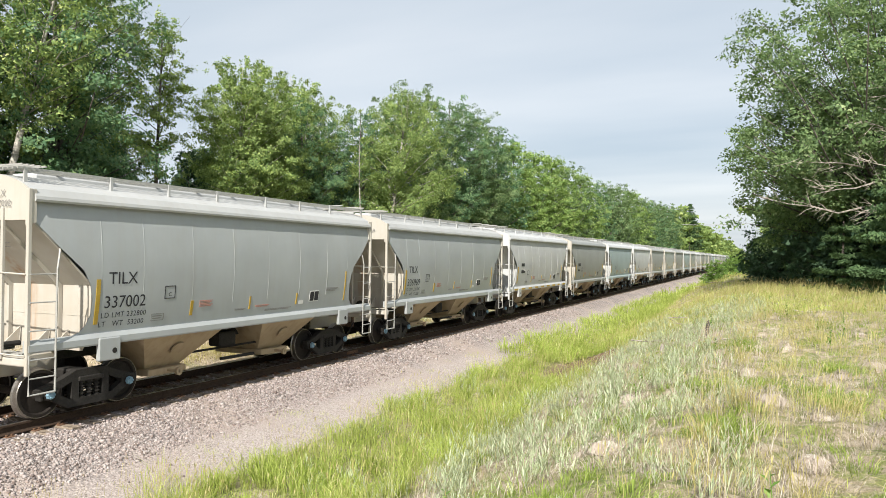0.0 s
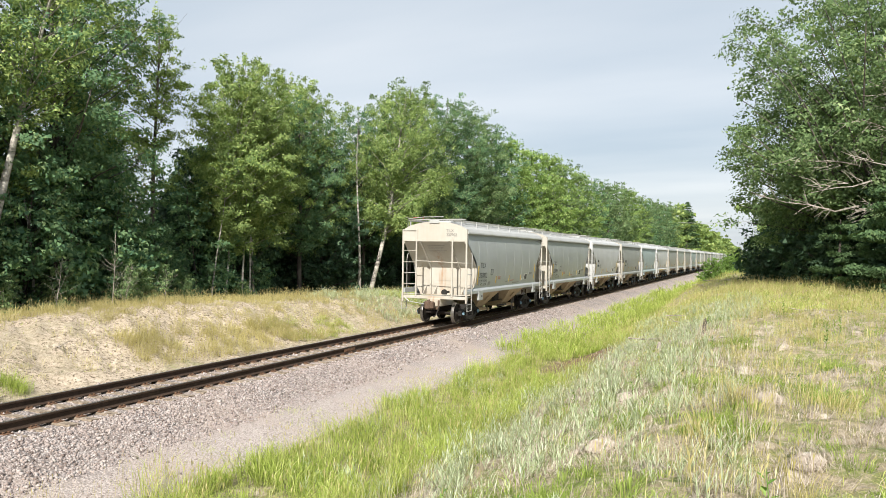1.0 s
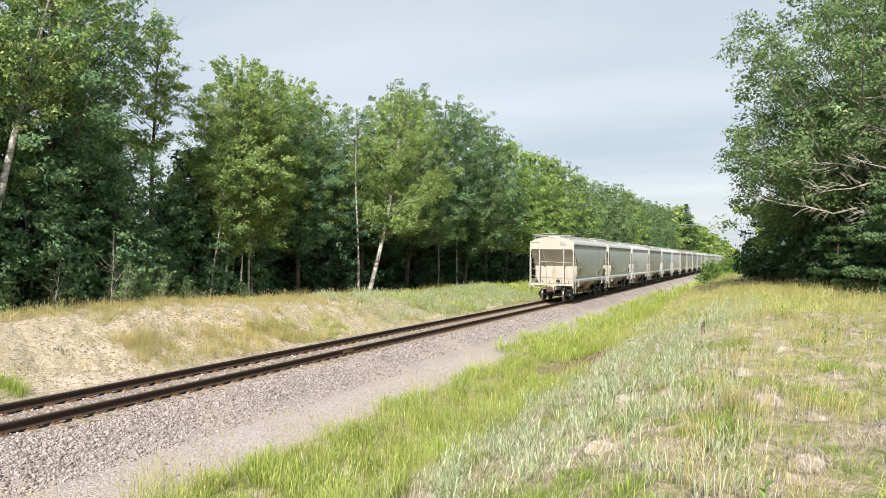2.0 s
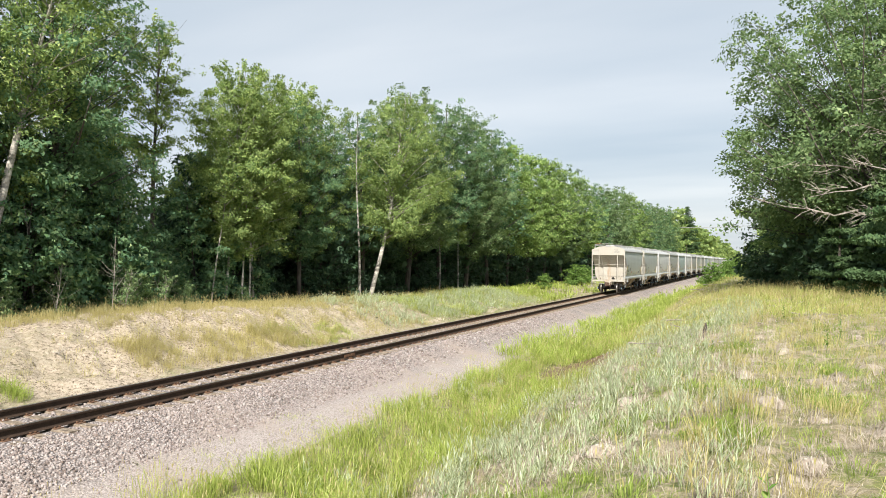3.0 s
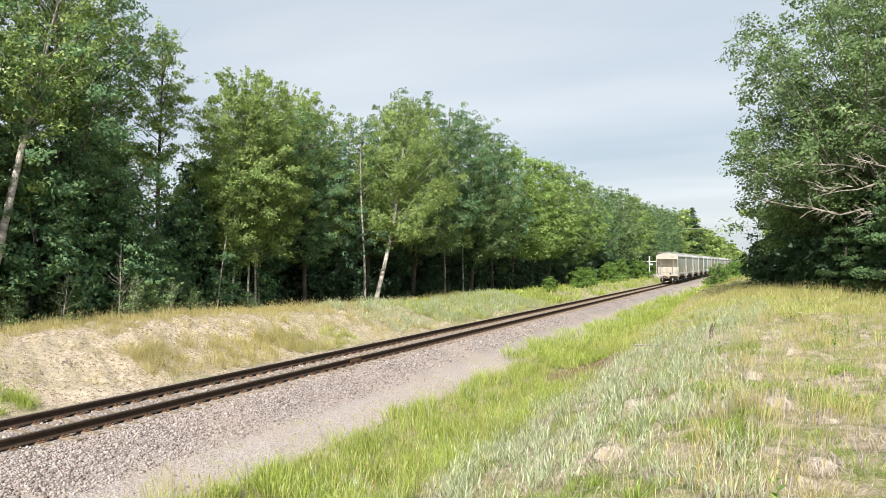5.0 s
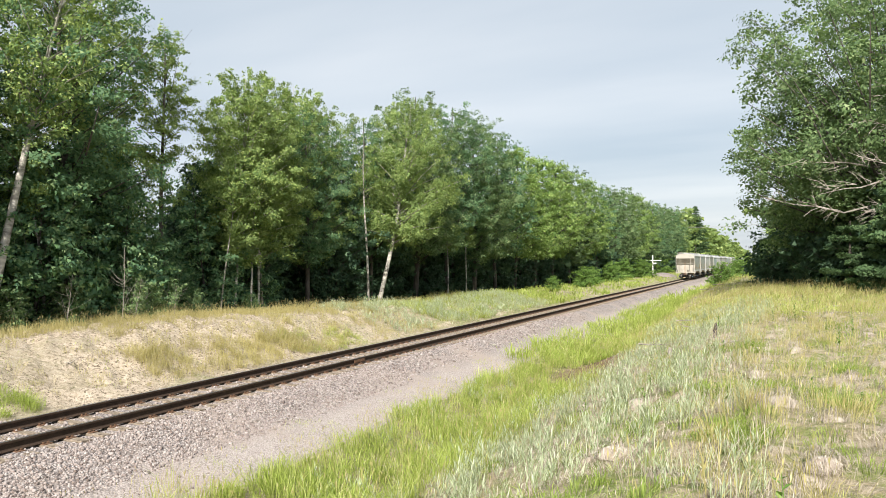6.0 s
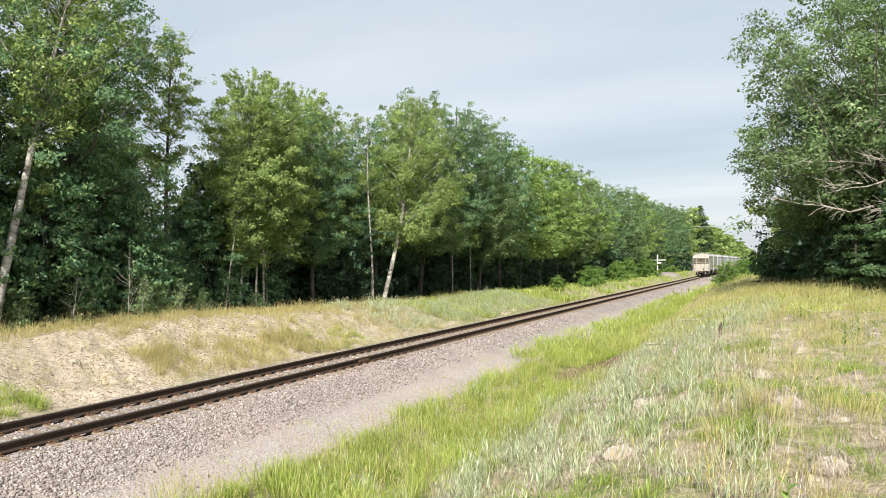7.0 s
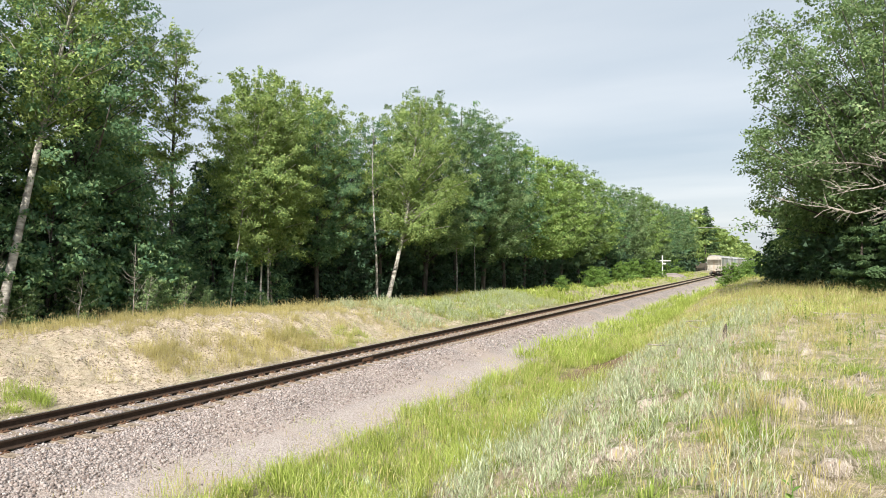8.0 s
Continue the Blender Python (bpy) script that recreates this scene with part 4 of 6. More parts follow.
def broadleaf(seed, height, radius, base, n, size, leaf, bark, trunk_r=0.18, lean=(0, 0), limbs=60, clump=0.45, name="tree", droop=0.0, wide=0.45, shoots=10, bare=0.0, ragged=0.38, crest=0.58):
    """A tapered trunk, limbs that reach out in tiers, and leaf sprays strung along them with gaps."""
    rnd, rng = random.Random(seed), np.random.default_rng(seed)
    tree = new(name)
    s = Solid()
    top = height * 0.95

    def stem(h):
        t = max(0.0, min(1.0, h / height))
        return Vector((lean[0] * t + 0.012 * height * math.sin(seed + 5 * t), lean[1] * t + 0.012 * height * math.cos(seed * 2 + 4 * t), h))

    def girth(u):
        return radius * max(0.08, 1 - ((u - wide) / (crest if u > wide else 0.62)) ** 2) ** 0.5

    s.tube([stem(-0.3 + (top + 0.3) * i / 10) for i in range(11)], trunk_r, 9, trunk_r * 0.12)
    cs, rs = [], []
    for k in range(limbs):
        u = (k + rnd.random()) / limbs
        a = 2.399 * k + rnd.uniform(-0.5, 0.5)
        lobe = 1 + 0.13 * math.sin(2 * a + seed + 5 * u) + 0.13 * math.sin(3 * a - 9 * u + 2 * seed)
        w = girth(u) * lobe * (1.06 - ragged * rnd.random())
        h = base + (top - base) * u
        rise = w * (0.50 + 0.70 * u)
        p0 = stem(max(base * 0.7, h - rise))
        p2 = stem(h) + Vector((math.cos(a) * w, math.sin(a) * w, rnd.uniform(-0.3, 0.3) - droop * w * 0.5))
        p1 = p0.lerp(p2, 0.5) + Vector((rnd.uniform(-0.12, 0.12) * w, rnd.uniform(-0.12, 0.12) * w, (0.10 + droop * 0.3) * w))

        def along(t):
            return p0 * ((1 - t) ** 2) + p1 * (2 * t * (1 - t)) + p2 * (t * t)

        r = min(trunk_r * 0.40, 0.012 + 0.011 * w) * (1.15 - 0.6 * u)
        s.tube([along(t) for t in (0, 0.45, 1.0)], r, 3, r * 0.25)
        if rnd.random() < bare:
            continue
        m = int(3 + 1.4 * w / max(clump, 0.3))
        for j in range(m):
            t = 0.22 + 0.80 * ((j + rnd.random()) / m) ** 0.8
            c = along(min(t, 1.03))
            q = min(0.8, 0.20 * w) * (0.35 + 0.65 * t)
            g = [max(-1.4, min(1.4, rnd.gauss(0, 1))) for _ in range(3)]
            cs.append((c.x + g[0] * q, c.y + g[1] * q, c.z + g[2] * (0.30 * clump + 0.55 * q)))
            rs.append(clump * rnd.uniform(0.55, 1.25) * (1.1 - 0.25 * u))
    for k in range(shoots):
        c = stem(top * rnd.uniform(0.93, 1.0)) + Vector((rnd.uniform(-0.3, 0.3), rnd.uniform(-0.3, 0.3), 0)) * radius
        for j in range(4):
            cs.append((c.x, c.y, c.z + (j - 2) * 0.22 * clump * 2))
            rs.append(clump * 0.42 * (1.2 - 0.2 * j))
    part("trunk", s, bark, tree, smooth=True)
    c, r = np.array(cs), np.array(rs)
    v, f = leaves(rng, c, r, n, size, 0.58, droop, np.array(stem(base + 0.4 * (top - base))[:]))
    part("crown", quads("crown", v, f, leaf), None, tree)
    return tree


def conifer(seed, height, radius, base, n, size, puff=0.45, name="pine_tree"):
    rnd, rng = random.Random(seed), np.random.default_rng(seed)
    tree = new(name)
    s = Solid()
    s.tube([(0, 0, -0.3), (0.05, 0.03, height * 0.5), (0, 0, height)], 0.2, 8, 0.03)
    cs, rs = [], []
    h = base
    while h < height - 0.3:
        u = (h - base) / (height - base)
        w = radius * (1 - u) ** 0.75 * rnd.uniform(0.7, 1.1) + 0.25
        for k in range(5):
            a = rnd.uniform(0, 2 * math.pi)
            e = Vector((math.cos(a) * w, math.sin(a) * w, h + w * 0.12))
            s.tube([(0, 0, h), e * 0.5 + Vector((0, 0, h * 0.5 - 0.05)), e], 0.035, 4, 0.01)
            for t in np.linspace(0.3, 1, max(2, int(w / 0.5))):
                cs.append((e.x * t, e.y * t, h + (e.z - h) * t))
                rs.append(puff)
        h += 0.55 + 0.25 * rnd.random()
    part("trunk", s, BARK, tree)
    v, f = leaves(rng, np.array(cs), np.array(rs), n, size, 0.55)
    part("crown", quads("crown", v, f, NEEDLE), None, tree)
    return tree


def stand(tree, x, y, rz=0.0, scale=1.0, dz=-0.05):
    tree.matrix_basis = pose(x, y, ground_z(x, y) + dz, 0, 0, rz) @ Matrix.Scale(scale, 4)
    return tree


def plant(tree, x, y, rz, scale=1.0):
    t = copy_thing(tree, pose(x, y, ground_z(x, y) - 0.05, 0, 0, rz))
    t.scale = (scale, scale, scale)
    return t


def forest():
    rnd = random.Random(11)

    def both(label, name, seed, height, radius, base, n, size, leaf, bark, r, lean, limbs, clump, droop=0.0, wide=0.45, shoots=10, bare=0.0):
        """The same tree with fine leaves, for near, and with fewer, larger ones, for far off."""
        return height, [tagged(broadleaf(seed, height, radius, base, int(n * q), size * z, leaf, bark, r, lean, limbs, clump, name, droop, wide, shoots, bare), label, "tree", "forest edge trees")
                        for q, z in ((1.0, 1.0), (0.34, 1.7))]

    kinds = {
        "maple": both("tall dark green maple with a grey trunk at the forest edge", "maple_tree", 1, 16.0, 3.7, 4.2, 42000, 0.108, LEAF_A, BARK, 0.20, (0.4, 0.3), 84, 0.46),
        "birch": both("light green birch with slender pale trunk", "birch_tree", 2, 14.0, 2.9, 3.6, 42000, 0.10, LEAF_B, BIRCH, 0.075, (0.5, 0.4), 74, 0.36, 0.18, 0.52, 14, 0.06),
        "oak": both("broad green oak with a rough trunk", "oak_tree", 3, 16.0, 3.9, 3.6, 50000, 0.12, LEAF_C, BARK, 0.22, (-0.3, 0.4), 80, 0.50, 0.0, 0.48, 12),
        # low trees behind the edge, shade under the crowns painted as darker leaves
        "low": both("leafy tree with low branches, forest shade painted into its leaves", "alder_tree", 4, 12.0, 3.2, 0.8, 13000, 0.19, SHADE_LEAF, BARK, 0.14, (0.2, -0.3), 80, 0.44, 0.0, 0.32),
        "layered": both("bright green beech with foliage in level tiers", "beech_tree", 5, 16.5, 4.0, 4.6, 48000, 0.12, LEAF_D, BARK, 0.18, (0.3, 0.2), 70, 0.55, 0.06, 0.36, 16),
        "slim": both("slim tree with a dark bare trunk and thin wispy crown", "pine_tree", 6, 14.0, 1.8, 6.6, 9000, 0.10, LEAF_B, BARK, 0.14, (0.3, 0.3), 30, 0.36, 0.0, 0.6, 8, 0.2),
    }
    # the edge of the woods: kind, x, y, height
    front = [("maple", -13.6, 13.2, 16.0), ("maple", -12.6, 19.4, 17.4), ("birch", -14.4, 22.0, 14.5), ("low", -14.8, 16.4, 11.0), ("slim", -13.2, 25.4, 14.2),
             ("low", -15.2, 23.2, 8.6), ("birch", -12.4, 29.2, 12.6), ("birch", -12.2, 31.2, 13.6), ("low", -15.0, 29.0, 8.0), ("birch", -13.8, 33.8, 13.0), ("low", -14.8, 33.0, 9.6),
             ("maple", -12.8, 36.4, 12.6), ("birch", -16.0, 40.0, 15.4), ("low", -13.6, 40.0, 10.6), ("birch", -14.0, 37.6, 13.8), ("maple", -13.4, 44.6, 14.0), ("low", -14.4, 48.0, 11.0),
             ("oak", -12.8, 51.0, 16.6), ("maple", -12.6, 57.0, 17.2), ("oak", -12.6, 62.5, 17.4), ("maple", -12.2, 68.5, 16.8),
             ("layered", -12.4, 75.0, 16.2), ("layered", -12.2, 82.0, 16.4), ("layered", -12.2, 89.5, 16.8), ("oak", -12.2, 97.0, 16.6), ("layered", -12.0, 105.0, 16.2), ("maple", -11.4, 113.0, 15.8),
             ("oak", -11.6, 127.0, 16.6), ("oak", -11.8, 139.0, 17.6), ("layered", -12.0, 151.0, 17.8), ("oak", -12.0, 164.0, 17.4), ("maple", -12.0, 177.0, 17.6), ("oak", -12.0, 192.0, 18.4),
             ("maple", -12.0, 208.0, 19.0), ("oak", -12.0, 224.0, 20.0),
             ("low", -13.6, 54.0, 8.0), ("low", -13.6, 60.0, 8.0), ("low", -13.6, 65.6, 8.0), ("low", -13.4, 71.6, 7.6), ("low", -13.2, 78.6, 8.0), ("low", -13.2, 86.0, 8.4), ("low", -13.2, 93.4, 8.0),
             ("low", -13.2, 101.0, 8.4), ("low", -13.2, 109.0, 8.0), ("low", -13.2, 118.0, 8.0)]
    used = set()
    for kind, x, y, tall in front:
        far = int(y > 64)
        height, trees = kinds[kind]
        sc = (tall + 0.6) / height
        if (kind, far) not in used:
            used.add((kind, far))
            t = trees[far]
            t.matrix_basis = pose(x, y, ground_z(x, y) - 0.05, 0, 0, 40 * len(used)) @ Matrix.Scale(sc, 4)
        else:
            plant(trees[far], x, y, rnd.uniform(0, 360), sc)
    for i, (kind, (height, trees)) in enumerate(kinds.items()):
        for far in (0, 1):
            if (kind, far) not in used:
                stand(trees[far], -21.0 - i, 70.0 + 9 * i)
    # inner trees, the shade of the edge painted into darker leaves
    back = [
        tagged(broadleaf(61, 14.0, 3.6, 1.0, 5200, 0.40, SHADE_LEAF, BARK, 0.18, (0.4, 0.3), 46, 0.9, "alder_tree"), "tall forest tree with shade painted into its leaf colour", "tree", "inner forest trees"),
        tagged(broadleaf(62, 13.5, 3.4, 1.4, 5200, 0.40, SHADE_LEAF, BARK, 0.18, (-0.2, 0.5), 46, 0.9, "alder_tree"), "forest tree with shade painted into its dark leaf colour", "tree", "inner forest trees"),
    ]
    stand(back[0], -17.4, 12.6, 0, 0.55)
    stand(back[1], -18.2, 8.0, 0, 0.6)
    y = 16.5
    while y < 150:
        if not 26.0 < y < 33.0:
            plant(rnd.choice(back), -18.2 + rnd.uniform(-1.2, 1.2), y, rnd.uniform(0, 360), rnd.uniform(0.42, 0.52) if y < 32 else rnd.uniform(0.66, 0.78) if y < 45 else rnd.uniform(0.84, 0.98))
        y += rnd.uniform(3.2, 4.6) * (1 + y / 200)
    # unseen trees left of and behind the view, added to shade the forest edge
    for k in range(9):
        plant(back[k % 2], -12.6 - 2.0 * (k % 2), 9.0 - 3.6 * k, 70 * k, 1.05)
    # understorey saplings fill the edge below the crowns, shade painted into their leaves
    sap = tagged(broadleaf(21, 4.6, 1.7, 0.2, 1900, 0.215, SHADE_LEAF, BARK, 0.05, (0.2, 0.1), 34, 0.34, "sapling", 0.0, 0.35, 4), "leafy young tree in the forest shade", "sapling", "forest edge saplings")
    stand(sap, -13.0, 10.5)
    y = 12.0
    while y < 130:
        plant(sap, -15.8 + rnd.uniform(-1.6, 1.2), y, rnd.uniform(0, 360), rnd.uniform(0.8, 1.4))
        y += rnd.uniform(1.8, 3.2) * (1 + y / 60)
    y = 13.0
    while y < 70:
        plant(sap, -13.9 + rnd.uniform(-0.7, 0.7), y, rnd.uniform(0, 360), rnd.uniform(0.45, 0.9))
        y += rnd.uniform(2.0, 3.6)
    hazel = tagged(broadleaf(23, 5.2, 1.9, 0.3, 9000, 0.115, LEAF_A, BARK, 0.05, (0.3, 0.2), 40, 0.34, "hazel_bush", 0.0, 0.45, 6), "leafy hazel at the foot of the woods", "bush", "bushes at the forest edge")
    stand(hazel, -12.2, 15.6)
    for x, y, sc in ((-12.0, 17.8, 1.25), (-12.6, 20.0, 1.5), (-12.2, 22.0, 1.2), (-12.8, 24.4, 0.8), (-12.8, 27.4, 1.2), (-13.4, 31.0, 1.3)):
        plant(hazel, x, y, rnd.uniform(0, 360), sc)
    brush = tagged(broadleaf(24, 1.9, 1.0, 0.05, 2200, 0.085, LEAF_C, DEAD, 0.02, (0.2, 0.2), 30, 0.22, "brush", 0.0, 0.5, 6, 0.25), "low olive-green brush with bare twigs before the woods", "bush", "brush along the bank")
    stand(brush, -10.4, 20.6)
    for x, y, sc in ((-10.6, 14.2, 0.9), (-10.8, 16.2, 0.8), (-10.7, 18.4, 0.9), (-10.3, 21.6, 0.8), (-10.6, 22.6, 0.9), (-11.0, 24.6, 0.7), (-11.0, 29.0, 0.6)):
        plant(brush, x, y, rnd.uniform(0, 360), sc)
    # these deep saplings also carry the shade in their leaf colour
    low = tagged(broadleaf(22, 5.2, 2.2, 0.2, 1500, 0.45, SHADE_LEAF, BARK, 0.05, (0.2, 0.1), 30, 0.7, "sapling", 0.0, 0.4, 3), "dense young tree deep in the forest", "sapling", "inner forest saplings")
    stand(low, -20.0, 7.0)
    for row in (0, 1):
        y = 8.5
        while y < 240:
            plant(low, -17.0 - 3.4 * row + 4.0 * (y > 100) + rnd.uniform(-1.2, 1.2), y, rnd.uniform(0, 360), rnd.uniform(1.1, 1.8) if y > 33 else rnd.uniform(0.9, 1.25))
            y += rnd.uniform(2.6, 4.2) * (1 + y / 90)


forest()


def leaning_birch():
    t = broadleaf(31, 15.6, 3.5, 5.2, 62000, 0.095, LEAF_B, BIRCH, 0.17, (0.4, 5.2), 84, 0.42, "birch_tree", 0.32, 0.5, 16)
    tagged(t, "leaning white-barked birch with drooping light green leaves", "tree", "forest edge trees")
    stand(t, -10.6, 41.0, 0)
    t = broadleaf(32, 12.4, 1.1, 7.6, 1500, 0.12, LEAF_B, BIRCH, 0.10, (0.3, -0.6), 14, 0.3, "birch_tree", 0.0, 0.5, 2, 0.5)
    tagged(t, "thin half-bare birch with a white trunk", "tree", "forest edge trees")
    stand(t, -11.2, 40.6, 0)
    t = broadleaf(33, 16.5, 2.7, 7.4, 15000, 0.105, LEAF_B, BIRCH, 0.17, (0.2, 3.4), 56, 0.40, "aspen_tree", 0.05, 0.5, 10, 0.12)
    tagged(t, "leaning aspen with a pale sunlit trunk", "tree", "forest edge trees")
    stand(t, -11.0, 15.3, 0)
    # slender pale stems that stand clear in front of the shade
    for k, (x, y, h, dx, r) in enumerate(((-11.6, 29.3, 11.0, 0.9, 0.06), (-11.8, 30.4, 12.0, 0.5, 0.07), (-11.4, 27.2, 8.6, 0.7, 0.05), (-12.0, 18.2, 7.5, -1.2, 0.06), (-11.2, 53.6, 7.0, 0.2, 0.07), (-11.2, 57.6, 8.0, 0.3, 0.06))):
        t = broadleaf(34 + k, h, 1.2, h * 0.62, 3500, 0.10, LEAF_B, BIRCH, r, (0.1, dx), 22, 0.32, "birch_tree", 0.1, 0.5, 3, 0.2)
        tagged(t, "slender young birch with a thin pale stem", "tree", "young birches")
        stand(t, x, y, 0)


leaning_birch()


def right_side():
    oak = broadleaf(41, 18.2, 8.3, 2.6, 160000, 0.145, LEAF_C, BARK, 0.42, (-0.4, -0.5), 190, 0.78, "oak_tree", 0.0, 0.45, 16, 0.03, 0.22, 0.49)
    tagged(oak, "large spreading oak with bare dead lower branches", "tree")
    stand(oak, 19.0, 43.0, 20)
    # bleached dead limbs reach out of the crown
    rnd = random.Random(8)
    inv = oak.matrix_basis.inverted()
    for a, b, c in (((18.6, 40.0, 7.6), (16.4, 36.2, 7.3), (14.6, 35.6, 7.7)), ((18.6, 40.0, 7.0), (17.6, 36.0, 6.6), (15.2, 35.5, 6.2)), ((18.9, 40.5, 6.0), (16.2, 36.0, 5.3), (12.9, 36.2, 6.0)),
                    ((18.8, 39.8, 6.4), (18.3, 35.4, 5.6), (17.0, 34.2, 5.0)), ((18.6, 40.2, 9.2), (18.4, 35.8, 9.4), (18.0, 34.6, 10.8)), ((18.6, 40, 8.2), (18.6, 35.6, 8.4), (16.8, 34.4, 9.1)),
                    ((19.6, 39.0, 7.4), (18.6, 34.6, 6.9), (16.6, 33.8, 7.4)), ((19.8, 39.0, 10.2), (18.9, 34.8, 10.9), (17.9, 34.2, 12.0))):
        s = Solid()
        path = [Vector(a).lerp(Vector(b), t) for t in (0, 0.5)] + [Vector(b).lerp(Vector(c), t) + Vector((0, rnd.uniform(-0.2, 0.2), rnd.uniform(-0.16, 0.16))) for t in (0, 0.3, 0.6, 1)]
        s.tube([inv @ p for p in path], 0.055, 5, 0.012)
        for k in range(16):
            q = Vector(b).lerp(Vector(c), rnd.uniform(-0.1, 1))
            e = q + Vector((rnd.uniform(-1.2, 0.3), rnd.uniform(-0.5, 0.3), rnd.uniform(-0.55, 0.55)))
            m = q.lerp(e, 0.5) + Vector((0, 0, rnd.uniform(-0.16, 0.16)))
            s.tube([inv @ q, inv @ m, inv @ e], 0.016, 3, 0.004)
            s.tube([inv @ m, inv @ (m + (e - q) * 0.4 + Vector((0, 0, rnd.uniform(-0.3, 0.3))))], 0.009, 3, 0.003)
        part("dead_limb", s, DEAD, oak, "bleached bare dead limb")
    oak2 = broadleaf(42, 14.0, 5.4, 0.8, 16000, 0.26, LEAF_C, BARK, 0.3, (0.4, 0.2), 70, 0.9, "oak_tree")
    tagged(oak2, "leafy oak standing behind a larger oak", "tree", "trees behind the oak")
    stand(oak2, 25.0, 37.0, 0)
    for x, y, rz, sc in ((19.0, 63.0, 120, 0.8), (20.0, 53.0, 220, 1.0), (28.0, 44.0, 290, 1.1), (22.0, 82.0, 60, 0.8), (24.0, 66.0, 10, 1.0), (22.0, 100.0, 200, 0.8)):
        plant(oak2, x, y, rz, sc)
    # undergrowth leaves are darkened: the oak's shade is painted into their colour
    low = broadleaf(45, 4.2, 2.2, 0.1, 4500, 0.22, SHADE_LEAF, BARK, 0.06, (0.1, 0.1), 44, 0.5, "sapling", 0.0, 0.4, 3)
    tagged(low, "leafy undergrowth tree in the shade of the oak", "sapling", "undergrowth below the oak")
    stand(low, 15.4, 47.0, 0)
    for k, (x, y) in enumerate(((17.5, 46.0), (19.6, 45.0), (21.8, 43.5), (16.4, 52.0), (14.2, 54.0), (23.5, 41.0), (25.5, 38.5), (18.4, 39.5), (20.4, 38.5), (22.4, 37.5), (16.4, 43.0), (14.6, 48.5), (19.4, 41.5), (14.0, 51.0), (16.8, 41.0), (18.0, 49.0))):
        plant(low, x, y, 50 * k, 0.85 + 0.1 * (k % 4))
    p = tagged(conifer(43, 5.6, 2.2, 0.2, 30000, 0.11), "dark green young pine beneath the oak", "tree")
    stand(p, 18.6, 33.5, 0)
    plant(p, 16.6, 38.0, 130, 0.62)
    q = tagged(conifer(44, 22.5, 5.0, 6.0, 15000, 0.34, 0.6), "tall white pine rising above the far trees", "tree")
    stand(q, -9.5, 262.0, 0)


right_side()


def shrubs():
    b = tagged(broadleaf(51, 2.6, 1.5, 0.1, 5000, 0.13, SHRUB, BARK, 0.04, (0.1, 0.1), 40, 0.28, "shrub", 0.0, 0.4, 8), "bright green leafy shrub at the edge of the slope", "shrub", "trackside shrubs")
    stand(b, 9.3, 68.0, 0, 0.82)
    for x, y, sc in ((10.6, 74, 0.6), (11.2, 80, 0.8), (12.4, 68, 0.55), (13.4, 66, 0.6), (12.8, 76, 0.7), (14.4, 72, 0.7), (10.0, 92, 0.9), (13.6, 60, 0.45), (-6.8, 84.0, 0.95), (-7.5, 92, 0.9), (-7.0, 71.0, 0.6), (-8.0, 106, 1.2), (-8.6, 120, 1.4),
                     (-7.5, 135, 1.3), (12.8, 100, 1.0), (-10.0, 140, 1.6), (-10.4, 165, 1.8), (-10.2, 180, 1.8)):
        plant(b, x, y, 37 * y % 360, sc)


shrubs()


def far_woods():
    """Woods that run on along the line, too far to count."""
    rng = np.random.default_rng(77)
    vs, fs, k = [], [], 0
    for side, x0, y0 in ((-1, -11.0, 225.0), (1, 17.0, 105.0)):
        y = y0
        while y < 1200:
            step = 6 + y / 60
            for row in range(2):
                h = rng.uniform(15, 21) if side < 0 else rng.uniform(9, 14)
                x = x0 + side * (row * 6 + rng.uniform(0, 3))
                n = int(np.clip(180000 / y, 220, 650))
                c = np.stack([x + rng.normal(size=14) * 2.2, y + rng.normal(size=14) * 3, h * (0.2 + 0.75 * rng.random(14))], -1)
                v, f = leaves(rng, c, rng.uniform(1.2, 2.6, 14), n, 0.65 + y / 600)
                vs.append(v)
                fs.append(f + k)
                k += len(v)
            y += step
    # the lighter birch leaf colour paints distance haze onto these woods
    ob = new("far_woods", quads("far_woods", np.concatenate(vs), np.concatenate(fs), LEAF_B))
    tagged(ob, "distant mixed green woods lining the railway, paled for haze", "woods", kind="stuff")


far_woods()


# ---------------------------------------------------------------- grass and weeds
def blades(rng, x, y, height, width, lean, base=None):
    """One bent two-piece blade at each place."""
    n = len(x)
    z = np.maximum(land(x, y), np.where((x > -2.6) & (x < 5.2), bed_height(x, y), -9)) - 0.02
    a = rng.random(n) * 2 * math.pi
    h = height * (0.45 + 0.75 * rng.random(n))
    l = lean * h * rng.random(n)
    b = rng.random(n) * 2 * math.pi
    ox, oy = np.cos(b) * l + 0.1 * h, np.sin(b) * l + 0.05 * h
    wx, wy = np.cos(a) * width / 2, np.sin(a) * width / 2
    p = np.stack([x, y, z], -1)
    m = np.stack([x + ox * 0.4, y + oy * 0.4, z + h * 0.55], -1)
    w = np.stack([wx, wy, 0 * wx], -1) * 1.3
    t = np.stack([x + ox, y + oy, z + h * np.sqrt(np.clip(1 - (l / h) ** 2 * 0.6, 0.1, 1))], -1)
    return np.stack([p, m + w, t, m - w], 1).reshape(-1, 3), np.arange(4 * n).reshape(n, 4)


